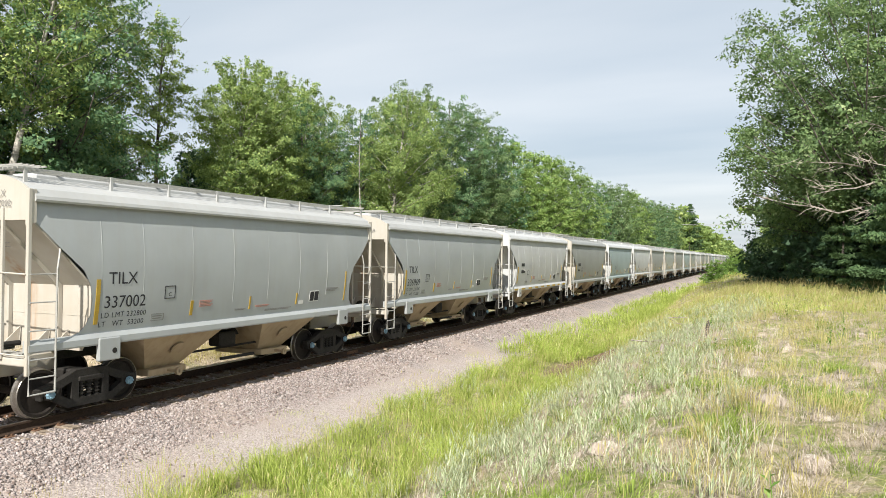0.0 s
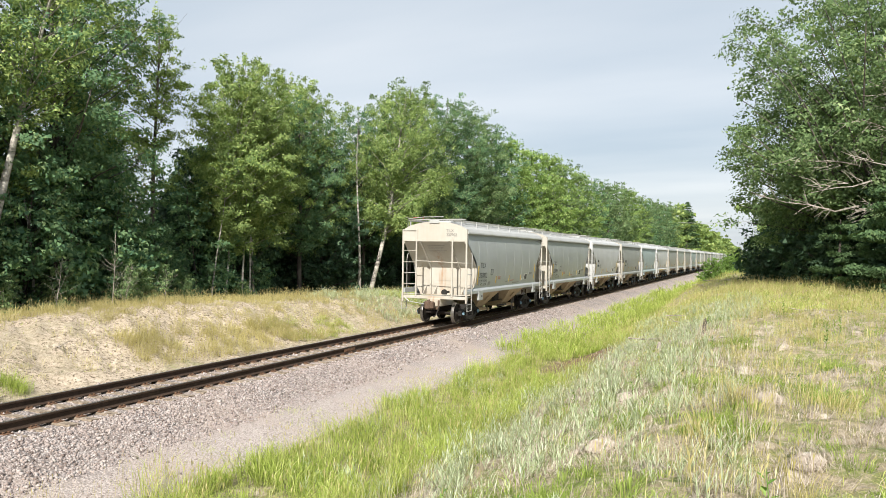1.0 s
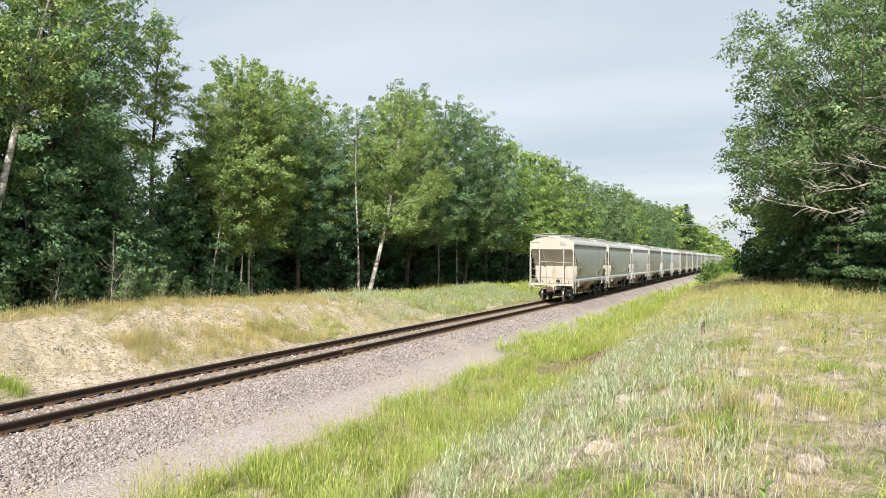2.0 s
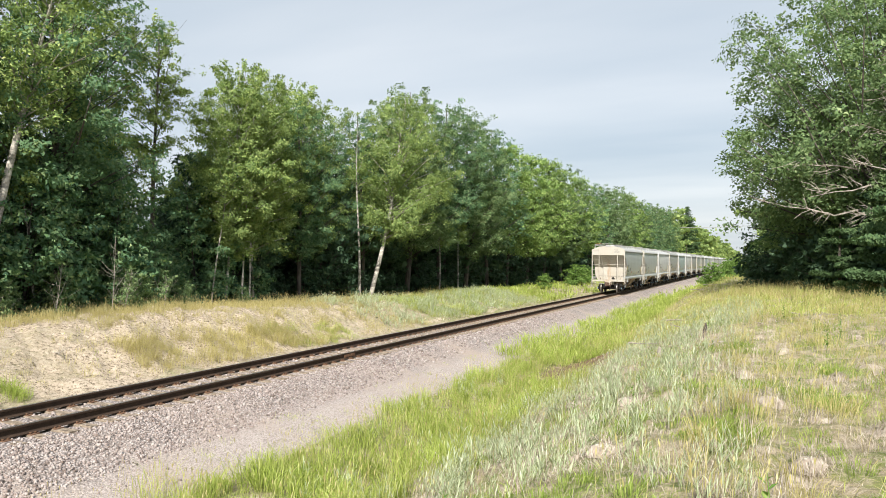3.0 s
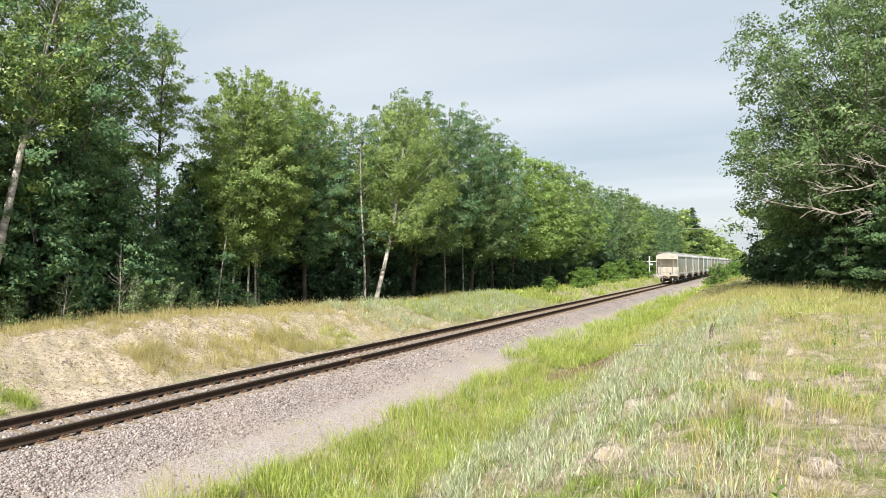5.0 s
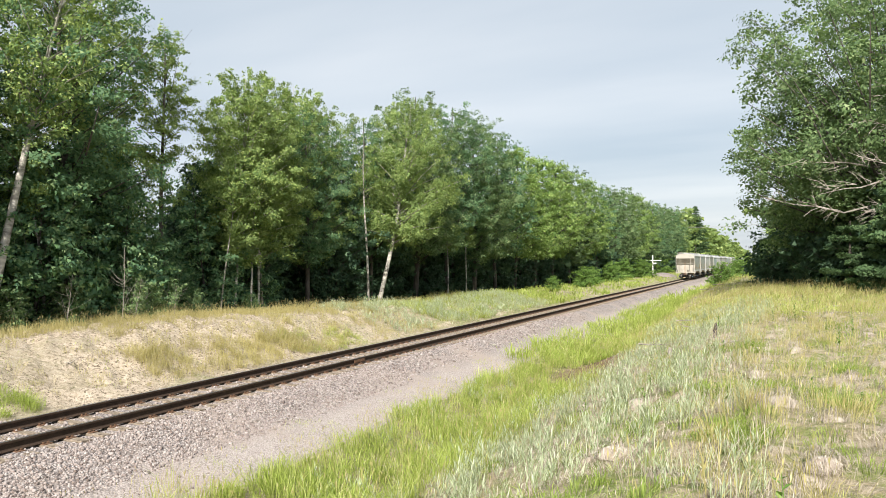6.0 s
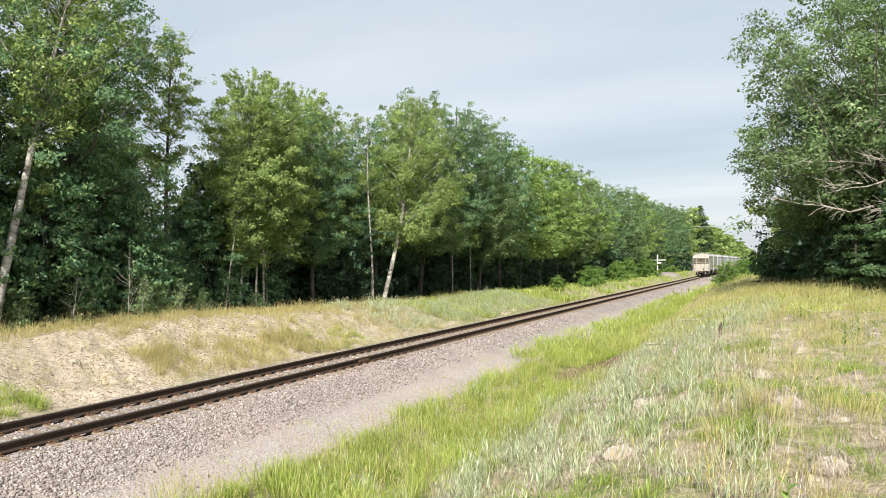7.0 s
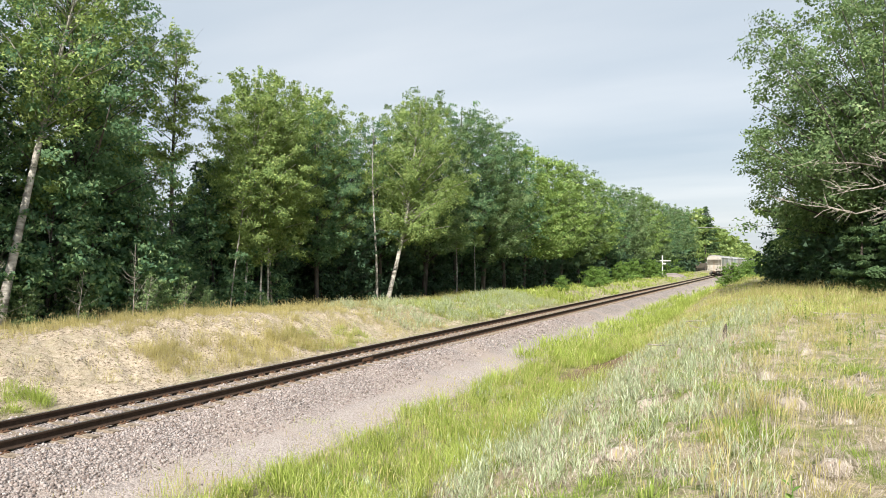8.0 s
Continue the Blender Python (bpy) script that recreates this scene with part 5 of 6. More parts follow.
def scatter(rng, n, x0, x1, y0, y1, bias=1.6, patch=1.0, seed=0.0, cover=0.0):
    """Places in a stretch, denser towards the near end and in patches."""
    x = x0 + (x1 - x0) * rng.random(n)
    y = y0 + (y1 - y0) * rng.random(n) ** bias
    if patch < 0:
        # the bare places that the moss leaves
        w = -wob(x, y, -patch, 1.0) - 0.5 * wob(x, y, -patch * 0.35, 2.0)
    else:
        w = wob(x, y, patch, seed) + 0.5 * wob(x, y, patch * 0.35, seed + 1)
    keep = w > cover + rng.normal(size=n) * 0.25
    keep &= ((x - 7.5) / 1.3) ** 2 + ((y - 24.0) / 4.0) ** 2 > 0.75 + 0.3 * wob(x, y, 0.4)
    keep &= ((x - 7.6) / 0.4) ** 2 + ((y - 9.4) / 0.5) ** 2 > 0.8
    if 3.9 < x0 < 5:
        keep &= x > x0 + 0.5 + 0.55 * wob(y * 0, y, 1.4, seed) + 0.3 * wob(x, y, 0.3)
    return x[keep], y[keep]


def meadow(name, mat, label, jobs, seed):
    rng = np.random.default_rng(seed)
    vs, fs, k = [], [], 0
    for (n, x0, x1, y0, y1, bias), (h, w, lean), (patch, cover) in jobs:
        x, y = scatter(rng, n, x0, x1, y0, y1, bias, patch, seed, cover)
        v, f = blades(rng, x, y, h, w, lean)
        vs.append(v)
        fs.append(f + k)
        k += len(v)
    ob = new(name, quads(name, np.concatenate(vs), np.concatenate(fs), mat))
    tagged(ob, label, "grass", kind="stuff")


def tufts(name, mat, label, jobs, seed):
    """Grass in tufts: blades spring from a middle and bend outwards."""
    rng = np.random.default_rng(seed)
    vs, fs, k = [], [], 0
    for (n, x0, x1, y0, y1, bias), (per, r, h, w, lean), (patch, cover) in jobs:
        cx, cy = scatter(rng, n, x0, x1, y0, y1, bias, patch, seed, cover)
        m = len(cx)
        size = 0.55 + 0.9 * rng.random(m)
        tilt = rng.normal(size=(m, 2)) * 0.25
        i = np.repeat(np.arange(m), per)
        a = rng.random(m * per) * 2 * math.pi
        q = np.sqrt(rng.random(m * per))
        dx, dy = np.cos(a) * q, np.sin(a) * q
        x, y = cx[i] + dx * r * size[i], cy[i] + dy * r * size[i]
        z = np.maximum(land(x, y), np.where((x > -2.6) & (x < 5.2), bed_height(x, y), -9)) - 0.02
        hh = h * size[i] * (0.5 + 0.6 * rng.random(m * per))
        ox = (dx * lean + tilt[i, 0] + 0.15 * rng.normal(size=m * per)) * hh
        oy = (dy * lean + tilt[i, 1] + 0.15 * rng.normal(size=m * per)) * hh
        a = rng.random(m * per) * 2 * math.pi
        wd = np.stack([np.cos(a) * w / 2, np.sin(a) * w / 2, 0 * a], -1)
        p = np.stack([x, y, z], -1)
        mid = p + np.stack([ox * 0.35, oy * 0.35, hh * 0.62], -1)
        tip = p + np.stack([ox, oy, hh * (1.0 - 0.35 * np.clip(np.hypot(ox, oy) / hh, 0, 1.6))], -1)
        v = np.stack([p - wd * 0.3, mid + wd * 1.2, tip, mid - wd * 1.2], 1).reshape(-1, 3)
        vs.append(v)
        fs.append(np.arange(len(v)).reshape(-1, 4) + k)
        k += len(v)
    ob = new(name, quads(name, np.concatenate(vs), np.concatenate(fs), mat))
    tagged(ob, label, "grass", kind="stuff")


def top_z(x, y):
    return np.maximum(land(x, y), np.where((x > -2.6) & (x < 5.2), bed_height(x, y), -9)) - 0.02


def round_about(w, n, rng):
    a = rng.random(n) * 2 * math.pi
    return np.stack([np.cos(a) * w / 2, np.sin(a) * w / 2, 0 * a], -1)


def mops(name, mat, label, jobs, seed):
    """Old tussocks: a dome of dead blades that hang from its crown like hair."""
    rng = np.random.default_rng(seed)
    vs = []
    for (n, x0, x1, y0, y1, bias), (per, r, h, w), (patch, cover) in jobs:
        cx, cy = scatter(rng, n, x0, x1, y0, y1, bias, patch, seed, cover)
        m = len(cx)
        size = 0.5 + 0.9 * rng.random(m) ** 1.5
        i = np.repeat(np.arange(m), per)
        k = m * per
        a = rng.random(k) * 2 * math.pi
        d = np.stack([np.cos(a), np.sin(a), 0 * a], -1)
        side = np.stack([-np.sin(a), np.cos(a), 0 * a], -1) * w
        rr, hh = (r * size[i] * (0.75 + 0.45 * rng.random(k)))[:, None], (h * size[i] * (0.7 + 0.5 * rng.random(k)))[:, None]
        c = np.stack([cx[i], cy[i], top_z(cx[i], cy[i])], -1)
        up = np.array([0, 0, 1.0])
        f = (0.9 * np.sqrt(rng.random(k)))[:, None]
        g = f + 0.22 + 0.2 * rng.random(k)[:, None]
        lift = 0.015 + 0.03 * rng.random(k)[:, None]
        p = c + d * rr * f + up * (hh * np.sqrt(1 - f * f) - 0.02)
        mid = c + d * rr * (f + g) / 2 + up * (hh * np.sqrt(np.clip(1 - ((f + g) / 2) ** 2, 0.02, 1)) + lift) + rng.normal(size=(k, 3)) * 0.01
        tip = c + d * rr * g + up * (hh * np.sqrt(np.clip(1 - g * g, 0.0, 1)) + lift * 0.3) + rng.normal(size=(k, 3)) * 0.03
        vs.append(np.stack([p, mid + side, tip, mid - side], 1).reshape(-1, 3))
        # the packed heart of each tussock
        c0 = np.stack([cx, cy, top_z(cx, cy)], -1)
        ang = np.arange(9) * 2 * math.pi / 9
        rings = []
        for fr, fz in ((0.80, -0.1), (0.68, 0.32), (0.40, 0.56), (0.04, 0.64)):
            jit = 0.88 + 0.24 * rng.random((m, 9))
            rings.append(c0[:, None] + np.stack([np.cos(ang) * r * fr * size[:, None] * jit, np.sin(ang) * r * fr * size[:, None] * jit, h * fz * size[:, None] + 0 * jit], -1))
        for lo, hi in zip(rings, rings[1:]):
            vs.append(np.stack([lo, np.roll(lo, -1, 1), np.roll(hi, -1, 1), hi], 2).reshape(-1, 3))
    v = np.concatenate(vs)
    tagged(new(name, quads(name, v, np.arange(len(v)).reshape(-1, 4), mat)), label, "grass", kind="stuff")


def stalks(name, mat, label, jobs, seed):
    """Thin flowering stems, each with a slender seed head at its tip."""
    rng = np.random.default_rng(seed)
    vs = []
    for (n, x0, x1, y0, y1, bias), (per, r, h, w, head, lean), (patch, cover) in jobs:
        cx, cy = scatter(rng, n, x0, x1, y0, y1, bias, patch, seed, cover)
        m = len(cx)
        i = np.repeat(np.arange(m), per)
        k = m * per
        x, y = cx[i] + rng.normal(size=k) * r, cy[i] + rng.normal(size=k) * r
        hh = h * (0.6 + 0.6 * rng.random(k))
        o = rng.normal(size=(k, 2)) * lean * hh[:, None] + np.array([0.06, 0.03]) * hh[:, None]
        p = np.stack([x, y, top_z(x, y)], -1)
        tip = p + np.stack([o[:, 0], o[:, 1], hh], -1)
        mid = p + np.stack([o[:, 0] * 0.35, o[:, 1] * 0.35, hh * 0.55], -1)
        q = round_about(w, k, rng)
        vs.append(np.stack([p - q, mid + q, tip, mid - q], 1).reshape(-1, 3))
        d = (tip - mid) / np.linalg.norm(tip - mid, axis=1)[:, None]
        ln = (head * (0.6 + 0.7 * rng.random(k)))[:, None]
        q = round_about(head * 0.16, k, rng)
        vs.append(np.stack([tip - d * ln * 0.4, tip + d * ln * 0.15 + q, tip + d * ln * 0.6, tip + d * ln * 0.15 - q], 1).reshape(-1, 3))
    v = np.concatenate(vs)
    tagged(new(name, quads(name, v, np.arange(len(v)).reshape(-1, 4), mat)), label, "grass", kind="stuff")


def weeds(name, mat, label, jobs, seed):
    """Upright leafy weeds: a few stems from one root, with narrow leaves all the way up."""
    rng = np.random.default_rng(seed)
    vs = []
    for (n, x0, x1, y0, y1, bias), (stems, r, h, leaf, per), (patch, cover) in jobs:
        cx, cy = scatter(rng, n, x0, x1, y0, y1, bias, patch, seed, cover)
        m = len(cx)
        i = np.repeat(np.arange(m), stems)
        k = m * stems
        grow = (0.6 + 0.6 * rng.random(m))[i]
        off = rng.normal(size=(k, 2))
        x, y = cx[i] + off[:, 0] * r, cy[i] + off[:, 1] * r
        hh = h * grow * (0.7 + 0.4 * rng.random(k))
        p = np.stack([x, y, top_z(x, y)], -1)
        tip = p + np.stack([off[:, 0] * 0.14 * hh, off[:, 1] * 0.14 * hh, hh], -1)
        q = round_about(0.007, k, rng)
        mid = (p + tip) / 2
        vs.append(np.stack([p - q, mid + q, tip, mid - q], 1).reshape(-1, 3))
        j = np.repeat(np.arange(k), per)
        t = rng.random(k * per)[:, None] ** 0.8
        c = p[j] * (1 - t) + tip[j] * t
        a = rng.random(k * per) * 2 * math.pi
        d = np.stack([np.cos(a), np.sin(a), 1.0 + 1.4 * rng.random(k * per)], -1) * 0.75
        ln = (leaf * (0.6 + 0.8 * rng.random(k * per)))[:, None] * (1.15 - 0.6 * t)
        q = np.stack([-np.sin(a), np.cos(a), 0 * a], -1) * ln * 0.055
        e = c + d * ln - np.array([0, 0, 0.20]) * ln
        vs.append(np.stack([c, c + d * ln * 0.5 + q, e, c + d * ln * 0.5 - q], 1).reshape(-1, 3))
    v = np.concatenate(vs)
    tagged(new(name, quads(name, v, np.arange(len(v)).reshape(-1, 4), mat)), label, "weeds", kind="stuff")


# stretches: (number, x, x, y, y, nearness), (what a plant is), (patch size, cover)
tufts("green_grass", LUSH, "lush bright green grass along the ditch", [
    ((2600, 4.5, 8.4, 4.8, 30.0, 1.4), (24, 0.11, 0.46, 0.009, 0.45), (0.8, -0.25)),
    ((900, 3.8, 7.4, 26.0, 75.0, 1.3), (18, 0.36, 0.55, 0.020, 0.5), (2.0, -0.7)),
    ((260, 6.5, 20.0, 24.0, 75.0, 1.3), (20, 0.40, 0.36, 0.020, 0.7), (2.0, 0.3)),
    ((400, 3.8, 12.0, 70.0, 190.0, 1.5), (14, 0.7, 0.6, 0.06, 0.6), (3.0, -0.9)),
    ((420, -9.0, -2.8, 36.0, 62.0, 1.1), (24, 0.30, 0.52, 0.013, 0.5), (1.4, -0.3)),
    ((450, -10.0, -2.7, 58.0, 200.0, 1.5), (14, 0.6, 0.55, 0.06, 0.6), (3.0, -0.9)),
    ((50, -4.0, -2.7, 9.0, 11.4, 1.0), (60, 0.16, 0.34, 0.007, 0.6), (1.0, -2.0)),
], 1)
tufts("moss_cushions", MOSS, "dense low cushions of fresh green grass and moss", [
    ((1500, 11.0, 17.5, 4.0, 17.0, 1.2), (80, 0.16, 0.17, 0.006, 0.6), (0.75, 0.35)),
    ((800, 8.0, 13.0, 5.0, 26.0, 1.2), (46, 0.14, 0.22, 0.007, 0.6), (0.75, 0.35)),
    ((500, 10.0, 18.0, 16.0, 32.0, 1.1), (40, 0.26, 0.24, 0.011, 0.6), (0.75, 0.35)),
], 1)
tufts("yellow_green_grass", GRASS, "yellowing green grass between ditch and slope", [
    ((1700, 4.3, 8.8, 4.8, 32.0, 1.4), (14, 0.13, 0.54, 0.007, 0.40), (0.7, 0.0)),
    ((800, 8.0, 18.0, 3.6, 30.0, 1.3), (24, 0.12, 0.26, 0.005, 0.5), (0.9, 0.3)),
    ((700, 6.5, 20.0, 24.0, 75.0, 1.3), (20, 0.34, 0.40, 0.018, 0.7), (1.6, -0.2)),
    ((420, -9.0, -2.8, 36.0, 62.0, 1.1), (24, 0.30, 0.46, 0.013, 0.5), (1.4, -0.3)),
    ((1300, 8.0, 25.0, 24.0, 44.0, 1.0), (22, 0.30, 0.34, 0.014, 0.6), (1.6, -0.7)),
    ((280, 3.0, 4.9, 5.0, 26.0, 1.0), (14, 0.14, 0.17, 0.005, 0.7), (0.7, 0.3)),
    ((130, -4.6, -2.6, 22.0, 27.0, 1.0), (34, 0.16, 0.32, 0.008, 0.6), (1.0, -0.1)),
], 6)
tufts("dry_grass", DRY, "dry golden grass on the bank and slope", [
    ((1500, -11.5, -3.0, 7.0, 46.0, 1.2), (24, 0.16, 0.28, 0.007, 0.7), (0.7, 0.25)),
    ((1300, -10.8, -7.6, 7.0, 56.0, 1.1), (22, 0.22, 0.36, 0.008, 0.45), (3.0, -1.5)),
    ((420, -4.8, -2.7, 15.5, 25.0, 1.0), (44, 0.18, 0.48, 0.006, 0.40), (1.0, 0.0)),
    ((1100, -8.5, -2.7, 15.0, 34.0, 1.0), (26, 0.18, 0.34, 0.007, 0.6), (0.8, 0.0)),
    ((900, 12.4, 20.0, 4.0, 26.0, 1.3), (34, 0.12, 0.46, 0.005, 0.40), (1.1, 0.15)),
    ((1000, 7.0, 22.0, 25.0, 75.0, 1.2), (22, 0.36, 0.42, 0.013, 0.6), (2.0, -0.4)),
    ((300, 12.0, 24.0, 34.0, 46.0, 1.0), (20, 0.4, 0.6, 0.013, 0.5), (2.0, -1.0)),
], 2)
stalks("seed_stalks", DRY, "thin golden grass stalks with slender seed heads", [
    ((700, 4.6, 8.6, 5.0, 32.0, 1.3), (6, 0.14, 0.72, 0.005, 0.10, 0.12), (0.8, -0.1)),
    ((420, 12.0, 18.0, 4.0, 26.0, 1.2), (9, 0.16, 0.62, 0.004, 0.08, 0.14), (0.9, 0.1)),
    ((260, 8.4, 12.4, 5.0, 26.0, 1.2), (6, 0.14, 0.50, 0.004, 0.07, 0.18), (0.8, 0.1)),
    ((700, 8.0, 24.0, 24.0, 46.0, 1.0), (6, 0.3, 0.60, 0.008, 0.09, 0.14), (1.6, -0.2)),
    ((900, -11.2, -8.0, 7.0, 52.0, 1.0), (5, 0.2, 0.50, 0.007, 0.09, 0.12), (2.0, -0.2)),
    ((160, 3.6, 5.2, 5.0, 9.0, 1.0), (4, 0.14, 0.40, 0.005, 0.07, 0.10), (0.8, 0.1)),
], 7)
weeds("silver_weeds", SAGE, "pale silvery upright weeds with narrow leaves", [
    ((700, 7.6, 13.0, 5.0, 27.0, 1.2), (5, 0.07, 0.40, 0.10, 9), (0.8, 0.15)),
    ((110, 9.2, 12.2, 7.0, 17.0, 1.0), (6, 0.06, 0.62, 0.13, 11), (0.9, 0.0)),
    ((150, 5.2, 8.8, 5.0, 20.0, 1.1), (4, 0.06, 0.55, 0.12, 10), (0.8, 0.3)),
    ((420, 8.0, 13.0, 20.0, 34.0, 1.0), (5, 0.12, 0.42, 0.14, 8), (1.3, 0.0)),
    ((620, -8.0, -2.9, 30.0, 56.0, 1.0), (6, 0.16, 0.56, 0.16, 9), (1.4, -0.3)),
], 3)
stalks("dead_stems", STRAW, "bleached dead weed stems standing on the slope", [
    ((760, 8.0, 13.4, 5.0, 26.0, 1.2), (7, 0.12, 0.40, 0.006, 0.05, 0.28), (0.8, 0.05)),
    ((160, 12.0, 17.0, 5.0, 24.0, 1.2), (6, 0.14, 0.32, 0.005, 0.04, 0.30), (0.8, 0.2)),
], 9)
mops("bleached_straw", STRAW, "bleached domed tussocks of dead grass", [
    ((150, 11.8, 16.6, 5.0, 15.0, 1.2), (330, 0.20, 0.16, 0.0028), (-0.75, 0.45)),
    ((130, 8.8, 12.2, 7.0, 24.0, 1.2), (140, 0.18, 0.12, 0.004), (-0.75, 0.45)),
    ((150, 11.0, 18.0, 15.0, 32.0, 1.0), (130, 0.26, 0.16, 0.006), (-0.75, 0.45)),
], 4)
tufts("flattened_straw", STRAW, "flattened dead straw lying between the weeds", [
    ((3000, 8.2, 17.5, 3.8, 26.0, 1.3), (30, 0.20, 0.13, 0.005, 1.6), (-0.75, -0.1)),
    ((260, -9.0, -2.8, 7.0, 34.0, 1.2), (16, 0.26, 0.14, 0.007, 1.4), (0.8, 0.2)),
    ((420, 3.0, 5.0, 5.2, 30.0, 1.1), (10, 0.14, 0.16, 0.005, 0.9), (0.8, 0.2)),
], 8)
meadow("short_grass", GRASS, "short grass and moss close to the soil", [
    ((16000, 4.6, 9.0, 4.6, 28.0, 1.5), (0.20, 0.008, 0.8), (0.9, -0.2)),
    ((16000, 8.0, 18.5, 3.4, 28.0, 1.4), (0.12, 0.006, 0.8), (1.0, 0.0)),
    ((5000, -10.5, -3.0, 8.0, 50.0, 1.2), (0.14, 0.010, 0.9), (1.0, 0.2)),
], 5)


# ---------------------------------------------------------------- small things
def sign_post():
    ob = tagged(new("signpost"), "white post with a crossarm and small plate beside the track", "signpost")
    s = Solid()
    s.box(-0.10, 0.10, -0.10, 0.10, -0.3, 4.3, 0.02)
    part("post", s, SIGN_WHITE, ob)
    s = Solid()
    s.box(-1.75, 1.75, -0.15, -0.10, 3.1, 3.28, 0.01)
    part("crossarm", s, SIGN_WHITE, ob)
    s = Solid()
    s.box(0.0, 0.75, -0.15, -0.10, 2.45, 2.75, 0.01)
    part("plate", s, SIGN_WHITE, ob)
    ob.matrix_basis = pose(-8.6, 153, ground_z(-8.6, 153))


sign_post()


def dead_sapling(x, y, h, seed):
    rnd, s = random.Random(seed), Solid()
    ob = tagged(new("dead_sapling"), "bare bleached dead sapling in front of the forest", "sapling", "dead saplings")
    top = Vector((rnd.uniform(-0.2, 0.2), 0.25, h))
    s.tube([(0, 0, -0.2), top * 0.5 + Vector((0.05, 0.0, 0)), top], 0.016, 5, 0.005)
    part("stem", s, DEAD, ob)
    for k in range(20):
        t = rnd.uniform(0.15, 0.95)
        a = top * t
        e = a + Vector((rnd.uniform(-0.7, 0.7), rnd.uniform(-0.8, 0.8), rnd.uniform(0.3, 1.0))) * (1.1 - t) * 1.1
        s = Solid()
        s.tube([a, a.lerp(e, 0.5) + Vector((0, 0, -0.05)), e], 0.006, 3, 0.003)
        part("twig", s, DEAD, ob)
    ob.matrix_basis = pose(x, y, ground_z(x, y))


for x, y, h, k in ((-9.6, 19.6, 2.9, 1), (-9.8, 20.3, 1.7, 2), (-10.2, 14.6, 2.4, 3), (-10.0, 22.6, 1.3, 4), (-9.9, 17.4, 1.9, 5)):
    dead_sapling(x, y, h, k)


def stump(x, y, h, r, seed, mat, lean=0.1):
    rnd, s = random.Random(seed), Solid()
    rings = []
    for k, z in enumerate((-0.1, 0.05, h * 0.5, h * 0.85, h)):
        q = r * (1.3, 1.0, 0.8, 0.7, 0.35)[k]
        rings.append([(lean * z + q * math.cos(a) * rnd.uniform(0.8, 1.15), q * math.sin(a) * rnd.uniform(0.8, 1.15), z + (rnd.uniform(-0.04, 0.06) if k > 2 else 0)) for a in [2 * math.pi * i / 8 for i in range(8)]])
    s.rings(rings)
    ob = part("stump", s, mat)
    ob.matrix_basis = pose(x, y, ground_z(x, y))
    return tagged(ob, "short broken dark wooden stump among weeds", "stump", "stumps on the slope")


stump(11.7, 20.3, 0.36, 0.06, 1, BARK)
stump(10.7, 18.8, 0.30, 0.07, 2, DEAD)


def fallen_branch(x, y, rz, length, seed):
    rnd, s = random.Random(seed), Solid()
    ob = tagged(new("fallen_branch"), "bleached fallen branch lying in the grass", "branch", "fallen branches")
    pts = [(length * (k / 5 - 0.5), rnd.uniform(-0.08, 0.08) * length, 0.06 + rnd.uniform(0, 0.08)) for k in range(6)]
    s.tube(pts, 0.024, 5, 0.010)
    part("limb", s, DEAD, ob)
    for k in range(7):
        a = Vector(pts[rnd.randrange(1, 6)])
        e = a + Vector((rnd.uniform(0.1, 0.5), rnd.uniform(-0.4, 0.4), rnd.uniform(-0.03, 0.25)))
        s = Solid()
        s.tube([a, a.lerp(e, 0.5), e], 0.008, 4, 0.004)
        part("twig", s, DEAD, ob)
    ob.matrix_basis = pose(x, y, ground_z(x, y), 0, 0, rz)


for x, y, rz, l, k in ((16.5, 27.0, 20, 3.4, 1), (13.4, 22.5, 60, 1.6, 2), (11.0, 24.0, 120, 1.4, 3), (9.9, 23.0, -30, 1.5, 4), (10.6, 29.0, 15, 1.7, 5), (14.8, 24.5, -10, 1.8, 6), (12.2, 17.2, 70, 1.1, 7), (-5.0, 13.8, 140, 1.0, 8), (9.2, 60.0, 10, 2.2, 9), (10.4, 57.0, -20, 2.4, 10), (13.0, 26.0, 35, 1.8, 11), (12.0, 27.5, -40, 1.6, 12), (14.0, 29.5, 5, 2.0, 13), (11.4, 21.6, 80, 1.3, 14)):
    fallen_branch(x, y, rz, l, k)


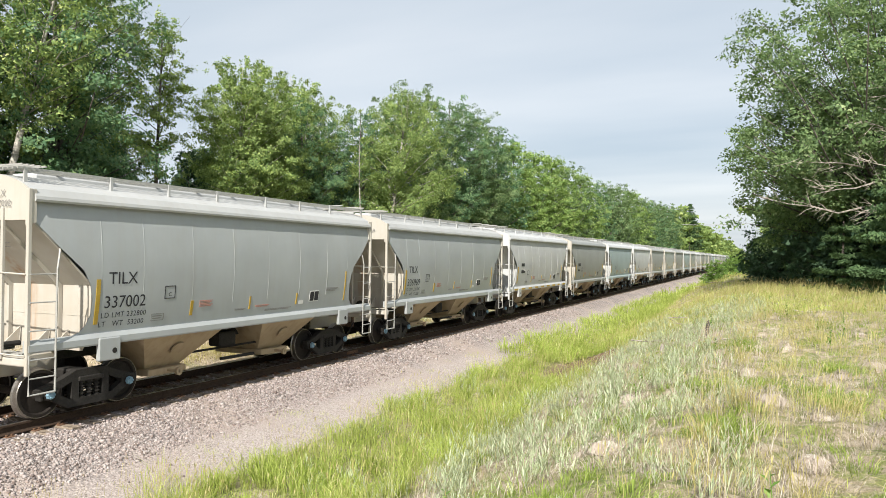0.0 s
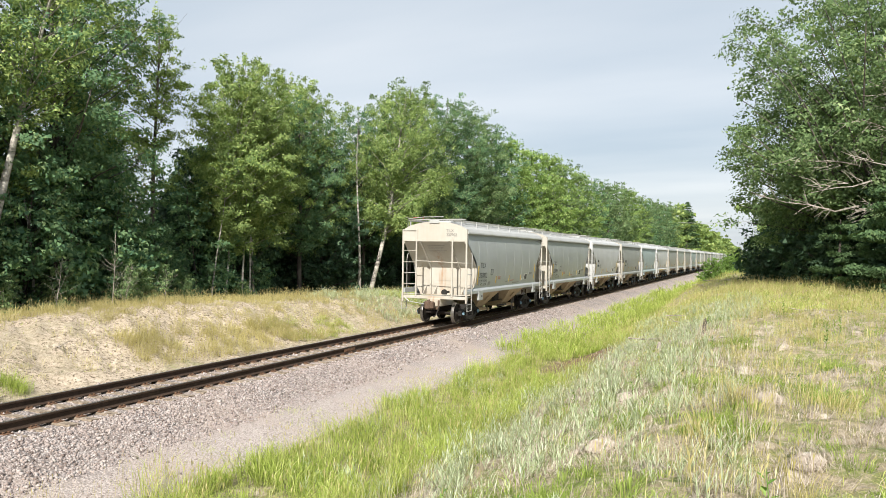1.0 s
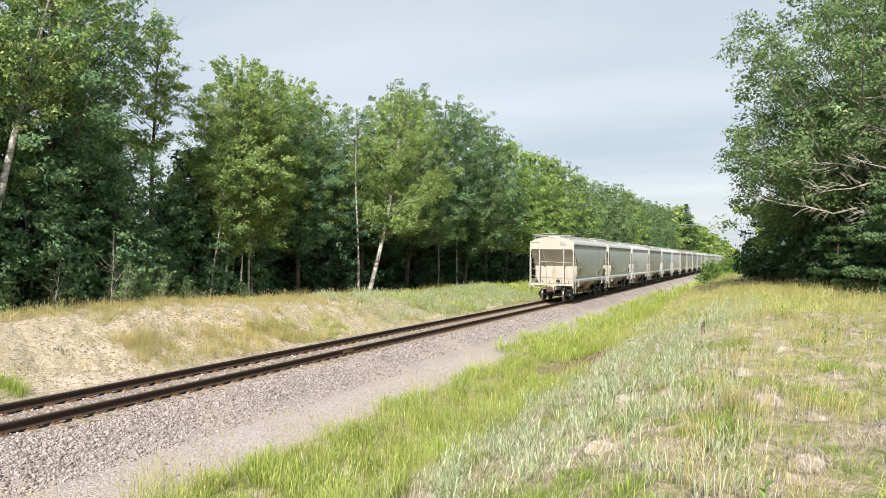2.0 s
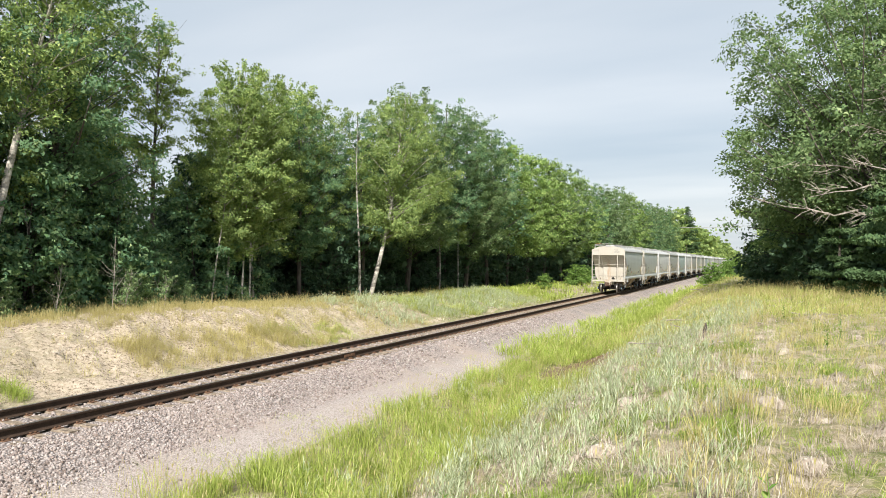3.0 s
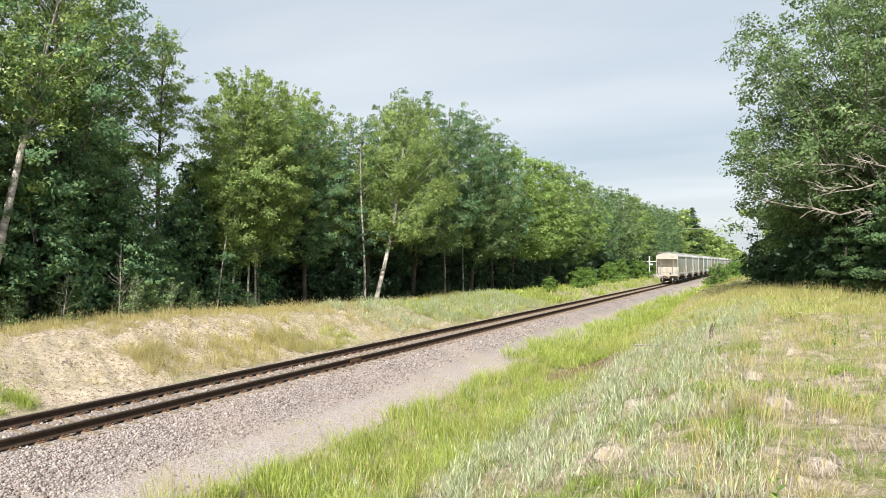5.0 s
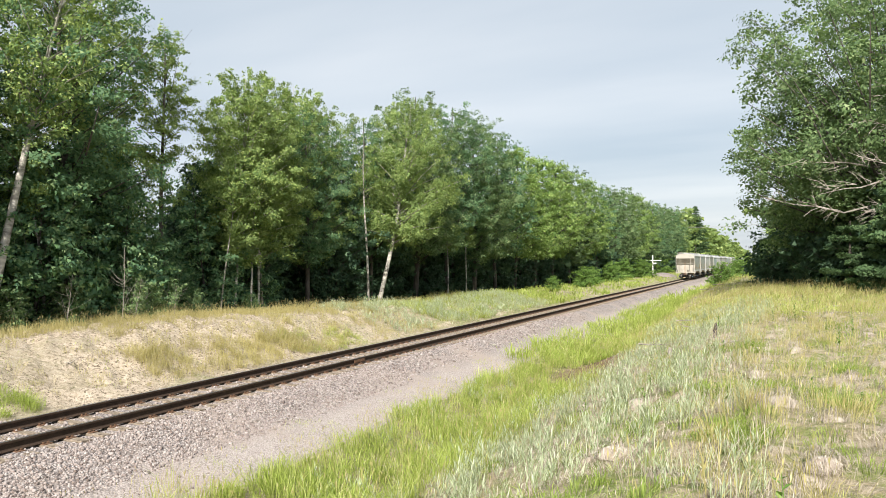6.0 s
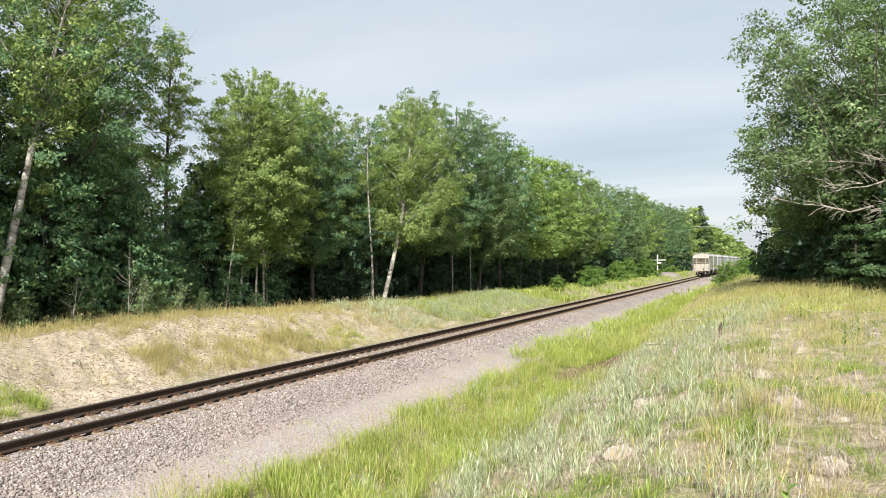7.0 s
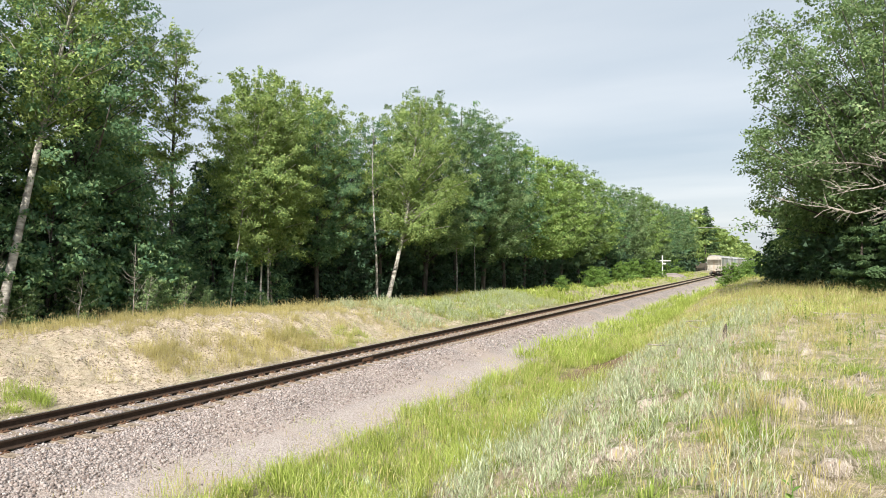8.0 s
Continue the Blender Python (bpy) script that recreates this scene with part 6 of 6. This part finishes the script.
def forb(x, y, h, seed):
    """A leafy upright weed: stem and pairs of leaves."""
    rnd = random.Random(seed)
    ob = tagged(new("leafy_weed"), "bright green leafy weed growing in the grass", "weed", "leafy weeds")
    s = Solid()
    s.tube([(0, 0, -0.05), (0.02, 0.01, h * 0.5), (0, 0.02, h)], 0.008, 4, 0.004)
    part("stem", s, SHRUB, ob)
    s = Solid()
    n = int(7 + h * 9)
    for k in range(n):
        z = h * (0.15 + 0.85 * k / n)
        a = 2.4 * k + rnd.random()
        l = (0.14 + 0.05 * rnd.random()) * (1.15 - 0.6 * k / n) * (0.35 + 0.8 * h)
        d, q = Vector((math.cos(a), math.sin(a), 0.9)) * 0.8, Vector((-math.sin(a), math.cos(a), 0))
        c = Vector((0, 0, z))
        s.face(c, c + d * l * 0.5 + q * l * 0.22, c + d * l - Vector((0, 0, l * 0.2)), c + d * l * 0.5 - q * l * 0.22)
    tagged(part("foliage", s, SHRUB, ob), kind="stuff")
    ob.matrix_basis = pose(x, y, ground_z(x, y))


rnd = random.Random(4)
forb(16.2, 42.0, 1.35, 1)
for k in range(26):
    forb(rnd.uniform(9.5, 17.0), 4.5 + 16 * rnd.random() ** 1.3, rnd.uniform(0.18, 0.5), k + 2)


for k in range(12):
    forb(rnd.uniform(11.5, 16.0), rnd.uniform(20.0, 31.0), rnd.uniform(0.3, 0.55), k + 40)


def gravel_heap():
    xs, ys = np.linspace(-1, 1, 17), np.linspace(-1, 1, 17)

    def hump(x, y):
        return -0.3 + 1.25 * np.clip(1 - x * x - y * y, 0, 1) ** 0.8 + 0.04 * wob(x * 5, y * 5, 0.5)

    me = sheet("gravel_heap", xs, ys, hump, BALLAST)
    ob = new("gravel_heap", me)
    ob.matrix_basis = pose(-6.4, 150, -0.1) @ Matrix.Diagonal((3.2, 9.0, 1.0, 1))
    tagged(ob, "low grey heap of gravel beside the track", "gravel heap")


gravel_heap()


def power_line():
    for k, (x, y) in enumerate(((-16.0, 232.0), (14.0, 246.0))):
        ob = tagged(new("utility_pole"), "wooden utility pole with a crossarm", "utility pole", "utility poles")
        s = Solid()
        s.tube([(0, 0, -0.5), (0, 0, 14.2)], 0.17, 8, 0.12)
        part("pole", s, BARK, ob)
        s = Solid()
        s.box(-0.06, 0.06, -1.2, 1.2, 13.5, 13.65, 0.01)
        part("crossarm", s, DEAD, ob)
        ob.matrix_basis = pose(x, y, ground_z(x, y))
    for dy in (-1.0, 1.0):
        s = Solid()
        a, b = Vector((-16.0, 232.0 + dy, 14.2)), Vector((14.0, 246.0 + dy, 15.0))
        s.tube([a.lerp(b, t / 8) - Vector((0, 0, 1.2 * (1 - (t / 4 - 1) ** 2) * 0.5)) for t in range(9)], 0.035, 4)
        tagged(part("overhead_wire", s, GALV), "thin overhead power wire across the railway", "wire", "overhead wires")


power_line()

motions()
